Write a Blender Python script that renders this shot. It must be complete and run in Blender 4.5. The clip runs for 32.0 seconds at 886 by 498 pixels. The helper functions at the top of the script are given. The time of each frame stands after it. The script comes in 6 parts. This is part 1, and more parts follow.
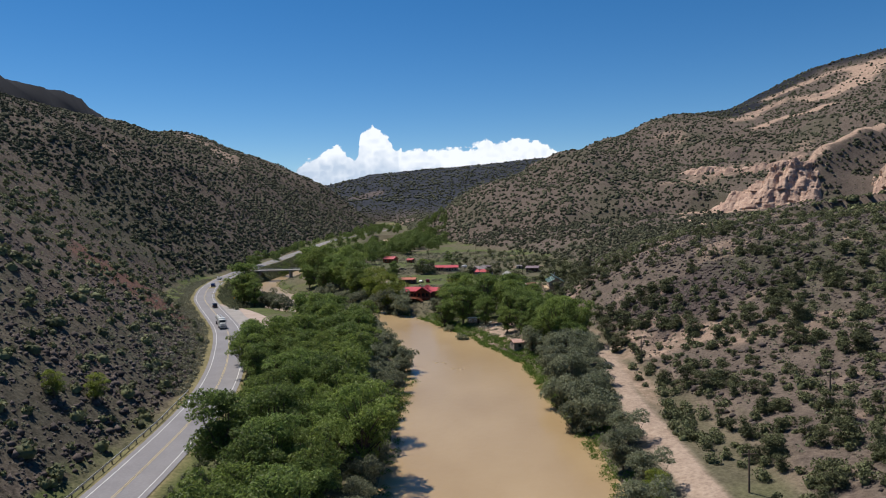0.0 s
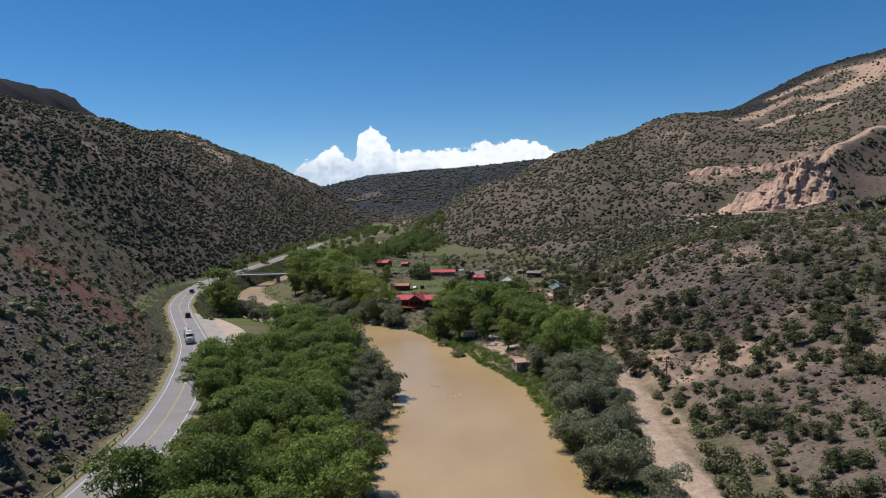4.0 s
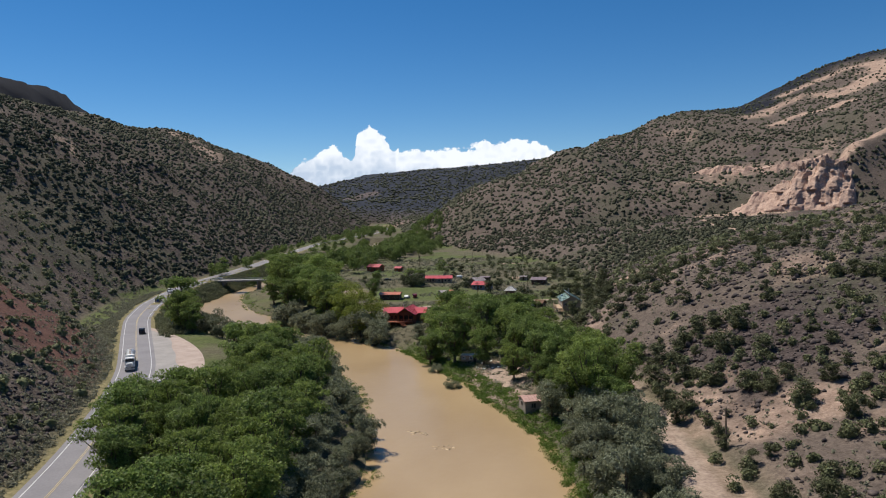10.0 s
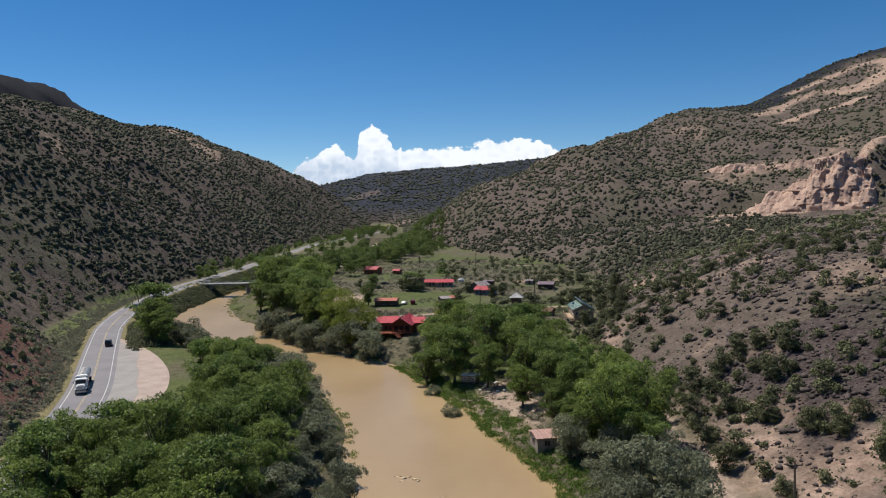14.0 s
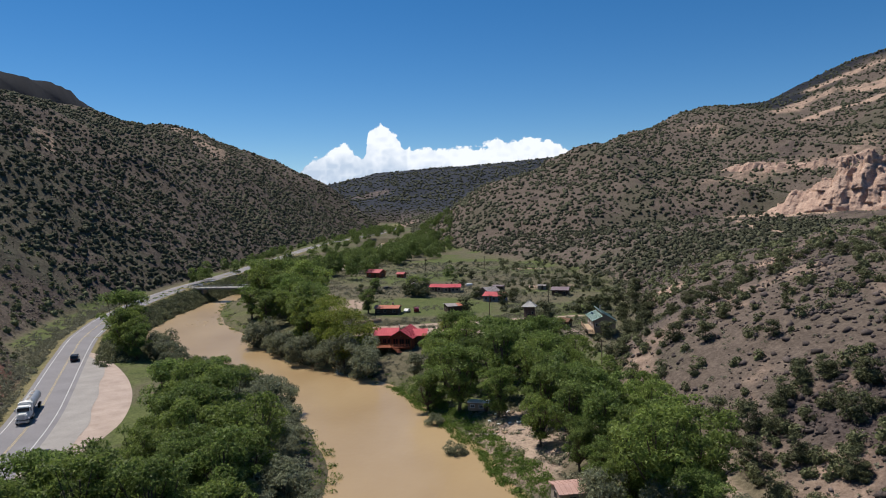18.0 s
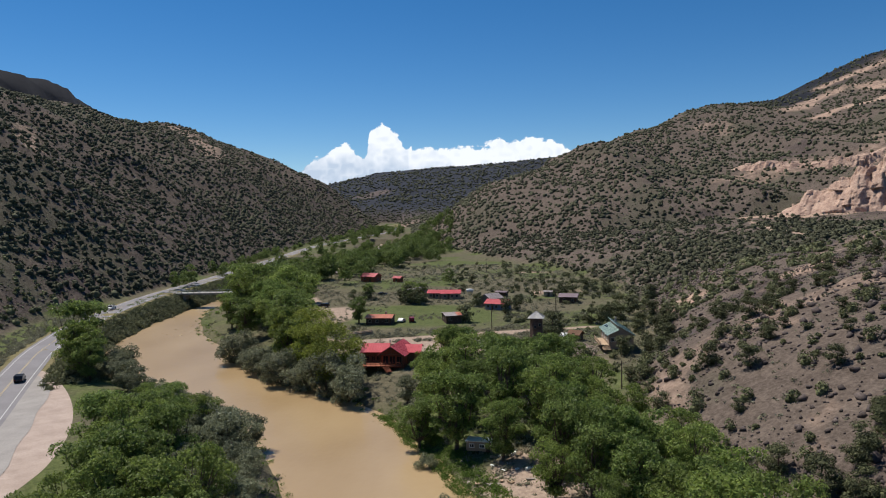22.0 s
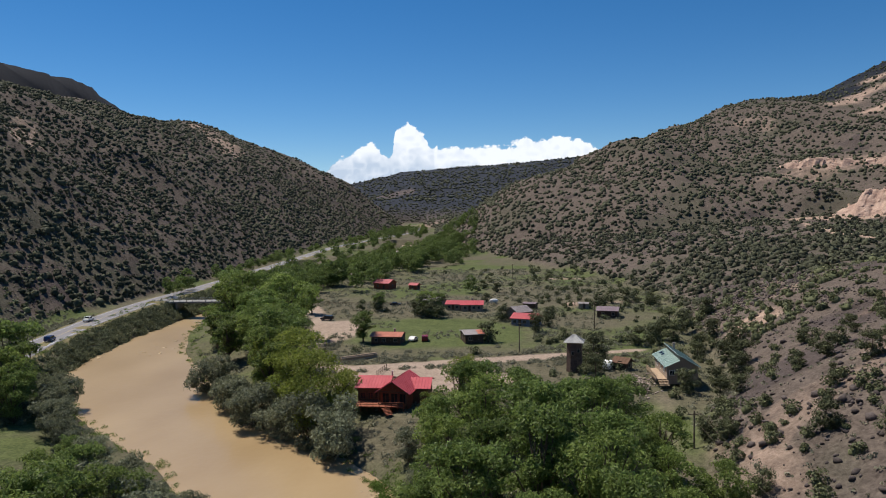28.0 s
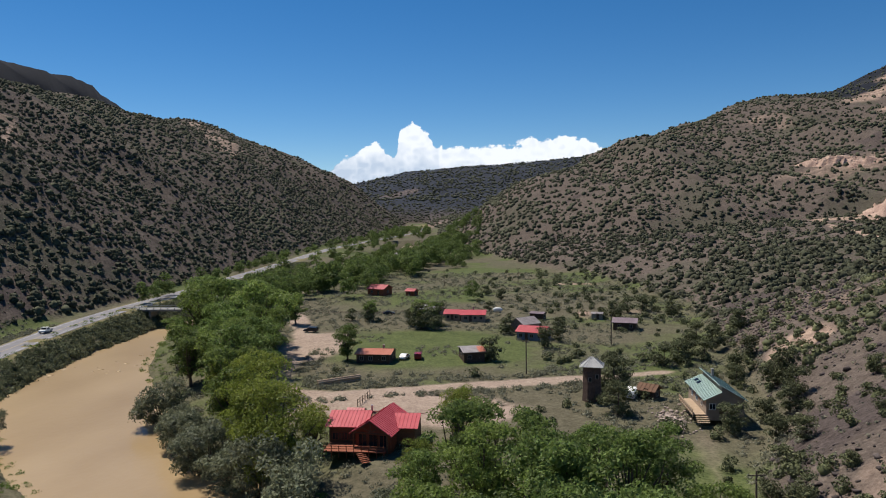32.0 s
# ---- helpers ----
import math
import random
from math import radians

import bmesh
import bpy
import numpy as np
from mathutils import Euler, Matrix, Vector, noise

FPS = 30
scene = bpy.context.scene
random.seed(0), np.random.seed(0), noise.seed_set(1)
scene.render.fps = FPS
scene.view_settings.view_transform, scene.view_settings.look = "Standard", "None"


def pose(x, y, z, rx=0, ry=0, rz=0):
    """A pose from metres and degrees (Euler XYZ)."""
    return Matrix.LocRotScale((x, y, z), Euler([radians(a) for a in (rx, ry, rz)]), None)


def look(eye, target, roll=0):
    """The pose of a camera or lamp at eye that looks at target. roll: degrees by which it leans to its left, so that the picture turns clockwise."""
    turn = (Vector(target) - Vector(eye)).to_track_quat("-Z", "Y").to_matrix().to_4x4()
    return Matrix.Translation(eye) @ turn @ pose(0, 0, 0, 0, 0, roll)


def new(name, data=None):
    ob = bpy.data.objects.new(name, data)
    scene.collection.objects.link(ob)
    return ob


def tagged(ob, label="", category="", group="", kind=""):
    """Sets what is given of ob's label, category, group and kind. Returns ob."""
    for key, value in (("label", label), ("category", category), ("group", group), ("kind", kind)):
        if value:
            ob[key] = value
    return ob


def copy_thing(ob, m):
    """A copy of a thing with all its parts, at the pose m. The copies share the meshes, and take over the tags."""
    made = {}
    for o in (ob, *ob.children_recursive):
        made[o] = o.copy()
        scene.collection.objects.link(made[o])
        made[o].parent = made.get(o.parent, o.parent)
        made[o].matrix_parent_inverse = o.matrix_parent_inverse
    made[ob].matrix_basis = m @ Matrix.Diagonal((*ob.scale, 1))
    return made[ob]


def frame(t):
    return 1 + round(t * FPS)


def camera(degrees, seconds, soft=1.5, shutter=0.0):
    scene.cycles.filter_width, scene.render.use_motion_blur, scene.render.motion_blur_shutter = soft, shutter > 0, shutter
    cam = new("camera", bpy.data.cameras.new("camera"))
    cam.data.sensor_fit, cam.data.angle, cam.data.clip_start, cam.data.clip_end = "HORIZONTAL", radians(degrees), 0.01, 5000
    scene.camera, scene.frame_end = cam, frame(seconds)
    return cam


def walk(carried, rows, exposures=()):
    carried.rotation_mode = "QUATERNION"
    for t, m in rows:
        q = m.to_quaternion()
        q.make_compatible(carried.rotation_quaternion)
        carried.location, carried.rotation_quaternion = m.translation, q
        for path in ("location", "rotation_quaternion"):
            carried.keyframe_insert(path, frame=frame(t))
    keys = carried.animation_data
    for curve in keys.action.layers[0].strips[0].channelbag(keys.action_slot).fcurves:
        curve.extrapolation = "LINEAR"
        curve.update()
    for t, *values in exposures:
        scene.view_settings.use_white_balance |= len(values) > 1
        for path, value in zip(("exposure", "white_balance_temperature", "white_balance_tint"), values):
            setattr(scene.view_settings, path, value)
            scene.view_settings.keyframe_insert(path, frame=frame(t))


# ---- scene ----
cam = camera(63.7, 32.0, soft=1.05)
PATH = [
    (0, (-0.59, -0.69, 42.81), (-5.24, 99.07, 37.63), -1.50),
    (1, (-0.51, 6.00, 42.79), (-5.07, 105.77, 37.69), -1.48),
    (2, (-0.43, 12.60, 42.78), (-4.99, 112.37, 37.73), -1.46),
    (3, (-0.36, 19.11, 42.78), (-4.87, 118.89, 37.77), -1.43),
    (3.5, (-0.33, 22.34, 42.78), (-4.80, 122.11, 37.77), -1.42),
    (5.5, (-0.21, 35.05, 42.80), (-4.59, 134.83, 37.76), -1.38),
    (6, (-0.18, 38.19, 42.81), (-4.56, 137.96, 37.73), -1.37),
    (7, (-0.13, 44.41, 42.83), (-4.50, 144.18, 37.72), -1.35),
    (8, (-0.09, 50.58, 42.86), (-4.45, 150.35, 37.75), -1.32),
    (9, (-0.05, 56.69, 42.89), (-4.40, 156.47, 37.82), -1.30),
    (10, (-0.01, 62.76, 42.93), (-4.36, 162.55, 37.94), -1.28),
    (11, (0.02, 68.80, 42.96), (-4.36, 168.58, 38.05), -1.26),
    (12, (0.04, 74.80, 43.00), (-4.43, 174.58, 38.10), -1.24),
    (13, (0.06, 80.78, 43.04), (-4.54, 180.55, 38.07), -1.22),
    (14, (0.07, 86.75, 43.08), (-4.68, 186.50, 38.00), -1.19),
    (14.5, (0.08, 89.72, 43.10), (-4.86, 189.47, 37.98), -1.18),
    (16.5, (0.09, 101.63, 43.18), (-5.86, 201.32, 38.04), -1.14),
    (17, (0.09, 104.61, 43.20), (-5.93, 204.30, 38.10), -1.13),
    (18, (0.08, 110.58, 43.24), (-5.93, 210.27, 38.14), -1.11),
    (19, (0.07, 116.57, 43.28), (-5.94, 216.26, 38.18), -1.08),
    (20, (0.05, 122.59, 43.31), (-5.97, 222.28, 38.22), -1.06),
    (21, (0.03, 128.64, 43.34), (-6.06, 228.33, 38.25), -1.04),
    (22, (0.00, 134.74, 43.37), (-6.25, 234.42, 38.28), -1.02),
    (23, (-0.03, 140.90, 43.39), (-6.59, 240.55, 38.31), -1.00),
    (24, (-0.07, 147.11, 43.41), (-7.05, 246.74, 38.33), -0.98),
    (25, (-0.11, 153.39, 43.42), (-7.55, 252.99, 38.35), -0.95),
    (26, (-0.16, 159.75, 43.42), (-8.37, 259.29, 38.36), -0.93),
    (26.5, (-0.19, 162.97, 43.42), (-8.90, 262.46, 38.37), -0.92),
    (28.5, (-0.30, 176.06, 43.40), (-10.45, 275.41, 38.36), -0.88),
    (29, (-0.33, 179.40, 43.39), (-10.71, 278.73, 38.36), -0.87),
    (30, (-0.40, 186.16, 43.36), (-10.93, 285.48, 38.33), -0.84),
    (31, (-0.48, 193.05, 43.32), (-11.02, 292.36, 38.30), -0.82),
    (32, (-0.55, 200.07, 43.28), (-11.11, 299.38, 38.25), -0.80),
]

walk(cam, [(t, look(eye, target, roll)) for t, eye, target, roll in PATH])

# ---- daylight: sun high over the western rim, ahead and to the side ----
SUN_EL, SUN_AZ = 60.0, -52.0
world = bpy.data.worlds.new("sky")
scene.world = world
world.use_nodes = True
wn = world.node_tree
sky = wn.nodes.new("ShaderNodeTexSky")
sky.sky_type = "NISHITA"
sky.sun_disc = False
sky.sun_elevation = radians(SUN_EL)
sky.sun_rotation = radians(SUN_AZ)
sky.altitude = 2500
sky.air_density = 1.0
sky.dust_density = 0.02
sky.ozone_density = 3.0
deep = wn.nodes.new("ShaderNodeHueSaturation")
deep.inputs["Saturation"].default_value = 1.32
wn.links.new(sky.outputs[0], deep.inputs["Color"])
wn.links.new(deep.outputs[0], wn.nodes["Background"].inputs[0])
wn.nodes["Background"].inputs[1].default_value = 0.079
lamp = bpy.data.lights.new("sun", "SUN")
lamp.energy, lamp.angle, lamp.color = 4.4, radians(0.53), (1.0, 0.93, 0.825)
sun = new("sun", lamp)
sd = Vector((math.sin(radians(SUN_AZ)) * math.cos(radians(SUN_EL)), math.cos(radians(SUN_AZ)) * math.cos(radians(SUN_EL)), math.sin(radians(SUN_EL))))
sun.matrix_world = look(sd * 300, (0, 0, 0))
scene.view_settings.exposure = 0.25


# ---- materials ----
def material(name, dark, light, rough=0.8, scale=1.0, fine=8.0, bump=0.3, metal=0.0, vary=0.0, translucent=0.0, dist=0.05, island=0.0):
    """Two-scale noise between a dark and a light tone, in metres, with relief; vary: spread per object, island: per piece."""
    m = bpy.data.materials.new(name)
    m.use_nodes = True
    nt = m.node_tree
    b = nt.nodes["Principled BSDF"]
    tc = nt.nodes.new("ShaderNodeTexCoord")
    n1 = nt.nodes.new("ShaderNodeTexNoise")
    n1.inputs["Scale"].default_value, n1.inputs["Detail"].default_value = scale, 4
    n2 = nt.nodes.new("ShaderNodeTexNoise")
    n2.inputs["Scale"].default_value, n2.inputs["Detail"].default_value = fine, 3
    for n in (n1, n2):
        nt.links.new(tc.outputs["Object"], n.inputs["Vector"])
    add = nt.nodes.new("ShaderNodeMix")
    add.inputs["Factor"].default_value = 0.45
    nt.links.new(n1.outputs["Fac"], add.inputs["A"])
    nt.links.new(n2.outputs["Fac"], add.inputs["B"])
    ramp = nt.nodes.new("ShaderNodeValToRGB")
    ramp.color_ramp.elements[0].position, ramp.color_ramp.elements[1].position = 0.32, 0.68
    ramp.color_ramp.elements[0].color, ramp.color_ramp.elements[1].color = (*dark, 1), (*light, 1)
    nt.links.new(add.outputs["Result"], ramp.inputs["Fac"])
    colour = ramp.outputs["Color"]
    for amount, node, out in ((vary, "ShaderNodeObjectInfo", "Random"), (island, "ShaderNodeNewGeometry", "Random Per Island")):
        if amount:
            info = nt.nodes.new(node)
            span = nt.nodes.new("ShaderNodeMapRange")
            span.inputs["To Min"].default_value, span.inputs["To Max"].default_value = 1 - amount, 1 + amount
            nt.links.new(info.outputs[out], span.inputs["Value"])
            hsv = nt.nodes.new("ShaderNodeHueSaturation")
            nt.links.new(span.outputs["Result"], hsv.inputs["Value"])
            nt.links.new(colour, hsv.inputs["Color"])
            colour = hsv.outputs["Color"]
    nt.links.new(colour, b.inputs["Base Color"])
    b.inputs["Roughness"].default_value, b.inputs["Metallic"].default_value = rough, metal
    b.inputs["Specular IOR Level"].default_value = 0.25
    if bump:
        bp = nt.nodes.new("ShaderNodeBump")
        bp.inputs["Strength"].default_value, bp.inputs["Distance"].default_value = bump, dist
        nt.links.new(add.outputs["Result"], bp.inputs["Height"])
        nt.links.new(bp.outputs["Normal"], b.inputs["Normal"])
    if translucent:
        tr = nt.nodes.new("ShaderNodeBsdfTranslucent")
        nt.links.new(colour, tr.inputs["Color"])
        mix = nt.nodes.new("ShaderNodeMixShader")
        mix.inputs["Fac"].default_value = translucent
        nt.links.new(b.outputs[0], mix.inputs[1])
        nt.links.new(tr.outputs[0], mix.inputs[2])
        nt.links.new(mix.outputs[0], nt.nodes["Material Output"].inputs["Surface"])
    return m


M = {
    "leaf": material("cottonwood_leaves", (0.104, 0.156, 0.038), (0.202, 0.268, 0.08), 0.55, 0.25, 2.0, 0, vary=0.22, translucent=0.5, island=0.45),
    "leaf_yellow": material("yellowing_leaves", (0.145, 0.188, 0.03), (0.26, 0.30, 0.06), 0.55, 0.25, 2.0, 0, vary=0.15, translucent=0.5, island=0.35),
    "leaf_mid": material("light_cottonwood_leaves", (0.124, 0.176, 0.038), (0.230, 0.294, 0.082), 0.55, 0.25, 2.0, 0, vary=0.2, translucent=0.5, island=0.4),
    "leaf_grey": material("olive_leaves", (0.15, 0.168, 0.1), (0.25, 0.265, 0.175), 0.6, 0.3, 2.0, 0, vary=0.2, translucent=0.4, island=0.35),
    "juniper": material("juniper_needles", (0.070, 0.081, 0.038), (0.142, 0.150, 0.072), 0.75, 0.4, 2.0, 0, vary=0.25, translucent=0.15, island=0.4),
    "scrub": material("far_juniper", (0.041, 0.045, 0.027), (0.085, 0.088, 0.051), 0.9, 0.6, 3.0, 0.0, island=0.4),
    "sage": material("sagebrush", (0.15, 0.153, 0.104), (0.275, 0.268, 0.19), 0.9, 0.5, 3.0, 0.0, island=0.35, translucent=0.3),
    "brush": material("bank_brush_leaves", (0.095, 0.108, 0.055), (0.19, 0.20, 0.115), 0.8, 0.4, 3.0, 0.0, island=0.4, translucent=0.3),
    "reed": material("bank_grass", (0.085, 0.145, 0.026), (0.155, 0.225, 0.05), 0.8, 0.3, 3.0, 0.0, island=0.3, translucent=0.4),
    "cliff": material("pink_tan_rock", (0.23, 0.145, 0.115), (0.54, 0.39, 0.305), 0.95, 0.13, 0.8, 1.0, dist=0.8),
    "bark": material("bark", (0.06, 0.045, 0.035), (0.16, 0.125, 0.1), 0.9, 1.5, 12, 0.5, vary=0.1),
    "basalt": material("basalt_boulder", (0.040, 0.032, 0.031), (0.125, 0.100, 0.092), 0.85, 0.7, 5, 0.4, island=0.35),
    "asphalt": material("asphalt", (0.17, 0.163, 0.175), (0.235, 0.227, 0.24), 0.85, 0.15, 3, 0.15),
    "gravel": material("gravel", (0.30, 0.235, 0.20), (0.45, 0.365, 0.318), 0.95, 0.35, 5, 0.35),
    "white_line": material("white_road_paint", (0.44, 0.44, 0.45), (0.62, 0.62, 0.62), 0.7, 0.8, 9, 0),
    "yellow_line": material("yellow_road_paint", (0.40, 0.32, 0.17), (0.50, 0.41, 0.24), 0.7, 0.8, 9, 0),
    "red_metal": material("red_metal_roof", (0.43, 0.065, 0.075), (0.56, 0.12, 0.13), 0.38, 0.5, 6, 0.05),
    "orange_metal": material("orange_red_roof", (0.42, 0.14, 0.085), (0.56, 0.215, 0.14), 0.45, 0.5, 6, 0.05),
    "rust_metal": material("rusty_grey_roof", (0.20, 0.17, 0.165), (0.36, 0.33, 0.33), 0.55, 0.6, 4, 0.1),
    "green_metal": material("pale_green_roof", (0.24, 0.34, 0.30), (0.36, 0.45, 0.41), 0.4, 0.4, 5, 0.05),
    "purple_metal": material("purple_grey_roof", (0.17, 0.125, 0.14), (0.27, 0.21, 0.23), 0.5, 0.5, 5, 0.05),
    "log": material("brown_log_wall", (0.10, 0.05, 0.03), (0.20, 0.105, 0.06), 0.75, 1.2, 10, 0.3),
    "dark_wood": material("dark_wood_wall", (0.05, 0.032, 0.025), (0.11, 0.075, 0.055), 0.8, 1.2, 10, 0.3),
    "red_wood": material("red_stained_wood", (0.19, 0.055, 0.03), (0.30, 0.10, 0.055), 0.7, 1.2, 10, 0.2),
    "grey_wood": material("weathered_grey_wood", (0.20, 0.17, 0.15), (0.36, 0.32, 0.28), 0.85, 1.2, 10, 0.3),
    "stucco": material("tan_stucco", (0.26, 0.20, 0.15), (0.38, 0.30, 0.235), 0.9, 0.7, 8, 0.2),
    "blue_wall": material("blue_grey_wall", (0.12, 0.15, 0.22), (0.19, 0.23, 0.32), 0.8, 0.7, 8, 0.1),
    "white_paint": material("white_paint", (0.66, 0.66, 0.64), (0.8, 0.8, 0.78), 0.4, 0.7, 8, 0),
    "dark_paint": material("dark_car_paint", (0.02, 0.022, 0.028), (0.035, 0.038, 0.045), 0.25, 0.7, 8, 0),
    "blue_paint": material("blue_car_paint", (0.02, 0.05, 0.14), (0.03, 0.07, 0.18), 0.25, 0.7, 8, 0),
    "red_paint": material("red_car_paint", (0.22, 0.02, 0.02), (0.28, 0.03, 0.03), 0.25, 0.7, 8, 0),
    "glass": material("window_glass", (0.015, 0.018, 0.022), (0.03, 0.035, 0.04), 0.08, 0.7, 8, 0),
    "rubber": material("tyre_rubber", (0.012, 0.012, 0.012), (0.03, 0.03, 0.03), 0.85, 2, 10, 0),
    "steel": material("galvanised_steel", (0.36, 0.37, 0.38), (0.52, 0.53, 0.54), 0.45, 1, 8, 0, metal=0.7),
    "concrete": material("concrete", (0.20, 0.195, 0.19), (0.31, 0.30, 0.285), 0.85, 0.6, 6, 0.2),
    "pole": material("pole_wood", (0.10, 0.075, 0.055), (0.2, 0.155, 0.12), 0.9, 1.2, 10, 0.3),
    "pink_metal": material("faded_pink_tin", (0.34, 0.20, 0.17), (0.48, 0.32, 0.28), 0.6, 0.6, 5, 0.1),
    "pale_tin": material("pale_tin_sheet", (0.36, 0.35, 0.34), (0.55, 0.54, 0.52), 0.5, 0.8, 5, 0.1),
    "tan_wood": material("pale_tan_timber", (0.34, 0.24, 0.16), (0.48, 0.36, 0.25), 0.8, 1.2, 9, 0.2),
    "tower_wood": material("tower_planks", (0.07, 0.045, 0.036), (0.17, 0.12, 0.098), 0.85, 1.4, 9, 0.4),
    "sign_white": material("white_sign", (0.7, 0.7, 0.7), (0.8, 0.8, 0.8), 0.5, 1, 5, 0),
    "sign_yellow": material("orange_sign", (0.7, 0.30, 0.03), (0.8, 0.36, 0.05), 0.5, 1, 5, 0),
}


# ---- plan of the canyon: toe lines, river, road ----
TOE_L = [(-58, -600), (-56, 40), (-58.2, 94), (-61.6, 130), (-64.8, 151), (-69, 172), (-74.5, 188), (-84.3, 217), (-101.2, 257), (-113, 280), (-130, 302), (-152, 326), (-168, 380), (-172, 450), (-170, 520), (-176, 600), (-184, 720), (-196, 850), (-199, 950), (-205, 1200), (-215, 1500), (-250, 1800), (-420, 1950), (-900, 2100), (-2600, 2200)]
TOE_B = [(44, -600), (42, 60), (40, 120), (38, 180), (34, 230), (28, 270), (30, 300), (44, 330), (52, 370), (56, 420), (60, 470), (50, 540), (30, 610), (0, 690), (-40, 800), (-80, 950), (-110, 1150), (-150, 1500), (-220, 1850), (-240, 2300)]
TOE_M = [(-300, 900), (0, 760), (80, 700), (226, 715), (290, 655), (420, 560), (700, 450), (1500, 300), (3000, 100)]
RIM_L = [(-860, -600), (-860, 200), (-955, 1500), (-1005, 1900), (-1095, 2320), (-1800, 2700), (-2600, 2900)]
RIVER = [(4, -600), (3, 40), (2, 107), (0, 146), (-3, 190), (-13, 230), (-21, 250), (-34, 277), (-53, 300), (-74, 318), (-94, 341), (-112, 366), (-123, 390), (-133, 420), (-140, 450), (-139, 485), (-128, 540), (-112, 620), (-108, 720), (-105, 850), (-118, 985), (-138, 1190), (-182, 1700), (-200, 2000)]
ROAD = [(-50, -600), (-49, 40), (-51.5, 94), (-55, 129), (-58.5, 151), (-66, 180), (-77.5, 215), (-87, 240), (-97.5, 262), (-114, 296), (-131, 332), (-144, 372), (-151.5, 412), (-155, 445), (-156, 485), (-157, 530), (-160, 580), (-164, 640), (-170, 720), (-177, 800), (-182, 880), (-180, 950), (-170, 1120), (-160, 1300), (-185, 1600), (-215, 1800)]
TRACK = [(28, -300), (31, 40), (31, 93), (30, 116), (31, 150), (33, 180), (33.5, 212), (31, 240), (27, 265), (26, 290), (29, 310), (31, 326)]
RIDGE = [(300, 676), (330, 702), (375, 722), (445, 748)]
# bare pinkish rock and scree bands along the slopes: line, half width, strength
STRIPES = [
    ([(508, 1238), (565, 1268), (625, 1295), (668, 1262)], 22, 0.8),
    ([(541, 1130), (590, 1150), (640, 1200), (665, 1245)], 40, 0.9),
    ([(404, 1100), (451, 1160), (490, 1180), (530, 1160)], 26, 0.7),
    ([(404, 1024), (445, 1039), (477, 1041), (512, 1056)], 17, 0.9),
    ([(264, 1050), (300, 1079), (291, 1009)], 15, 0.45),
    ([(222, 792), (253, 826), (293, 826), (350, 800), (394, 875)], 24, 0.5),
    ([(300, 674), (330, 699), (375, 719), (445, 745)], 8, 0.95),
    ([(205, 702), (250, 665), (300, 630)], 12, 0.9),
    ([(196, 690), (178, 610), (165, 520)], 3.5, 0.8),
    ([(325, 632), (360, 606), (400, 585)], 10, 0.9),
    ([(-335, 640), (-301, 588), (-273, 545)], 12, 0.6),
    ([(-588, 1469), (-504, 1333), (-381, 1101)], 30, 0.62),
    ([(-390, 2320), (-344, 2425)], 40, 0.4),
    ([(-290, 1760), (-200, 1720), (-150, 1600)], 30, 0.45),
]
LANE = [(34, 374), (20, 368), (12, 366), (-3, 361), (-18, 357), (-29, 353), (-42, 349), (-51, 352), (-58, 364), (-63, 385), (-66, 410), (-72, 430), (-84, 458), (-100, 470), (-128, 470)]


def poly_dist(x, y, pts):
    """Distance to a polyline, side (+ is left of its direction), and the length along it."""
    best = np.full(np.shape(x), 1e12)
    side, along, run = np.zeros_like(best), np.zeros_like(best), 0.0
    for (ax, ay), (bx, by) in zip(pts, pts[1:]):
        dx, dy = bx - ax, by - ay
        n = math.hypot(dx, dy)
        t = np.clip(((x - ax) * dx + (y - ay) * dy) / n ** 2, 0, 1)
        d = (x - ax - t * dx) ** 2 + (y - ay - t * dy) ** 2
        near = d < best
        best = np.where(near, d, best)
        side = np.where(near, np.sign(dx * (y - ay) - dy * (x - ax)), side)
        along = np.where(near, run + t * n, along)
        run += n
    return np.sqrt(best), side, along


def lattice(i, j, seed):
    h = (i.astype(np.int64) * 374761393 + j.astype(np.int64) * 668265263 + seed * 982451653) & 0xFFFFFFFF
    h = ((h ^ (h >> 13)) * 1274126177) & 0xFFFFFFFF
    return ((h ^ (h >> 16)) & 0xFFFF) / 65535.0


def vnoise(x, y, seed=0):
    i, j = np.floor(x), np.floor(y)
    u, v = x - i, y - j
    u, v = u * u * (3 - 2 * u), v * v * (3 - 2 * v)
    a, b, c, d = lattice(i, j, seed), lattice(i + 1, j, seed), lattice(i, j + 1, seed), lattice(i + 1, j + 1, seed)
    return (a + (b - a) * u) * (1 - v) + (c + (d - c) * u) * v


def fbm(x, y, seed=0, octaves=4):
    total, amp = 0, 0.5
    for k in range(octaves):
        total = total + amp * (vnoise(x * 2 ** k + 17.3 * k, y * 2 ** k - 9.1 * k, seed + k) - 0.5)
        amp *= 0.5
    return total


def smin(a, b, k):
    h = np.clip(0.5 + 0.5 * (b - a) / k, 0, 1)
    return b + (a - b) * h - k * h * (1 - h)


def step(a, b, v):
    t = np.clip((v - a) / (b - a), 0, 1)
    return t * t * (3 - 2 * t)


def road_z(y):
    return np.interp(y, [-600, 320, 400, 465, 600, 1000, 1600], [4.4, 4.6, 6.0, 7.4, 8.5, 11, 15])


def half_width(y):
    return np.interp(y, [60, 107, 146, 195, 230, 250, 280, 300, 330, 366, 390, 430, 470, 700, 1000], [17.5, 17, 16.5, 15, 12.5, 12, 12.5, 13, 14.5, 17, 14.5, 11, 10, 10, 9])


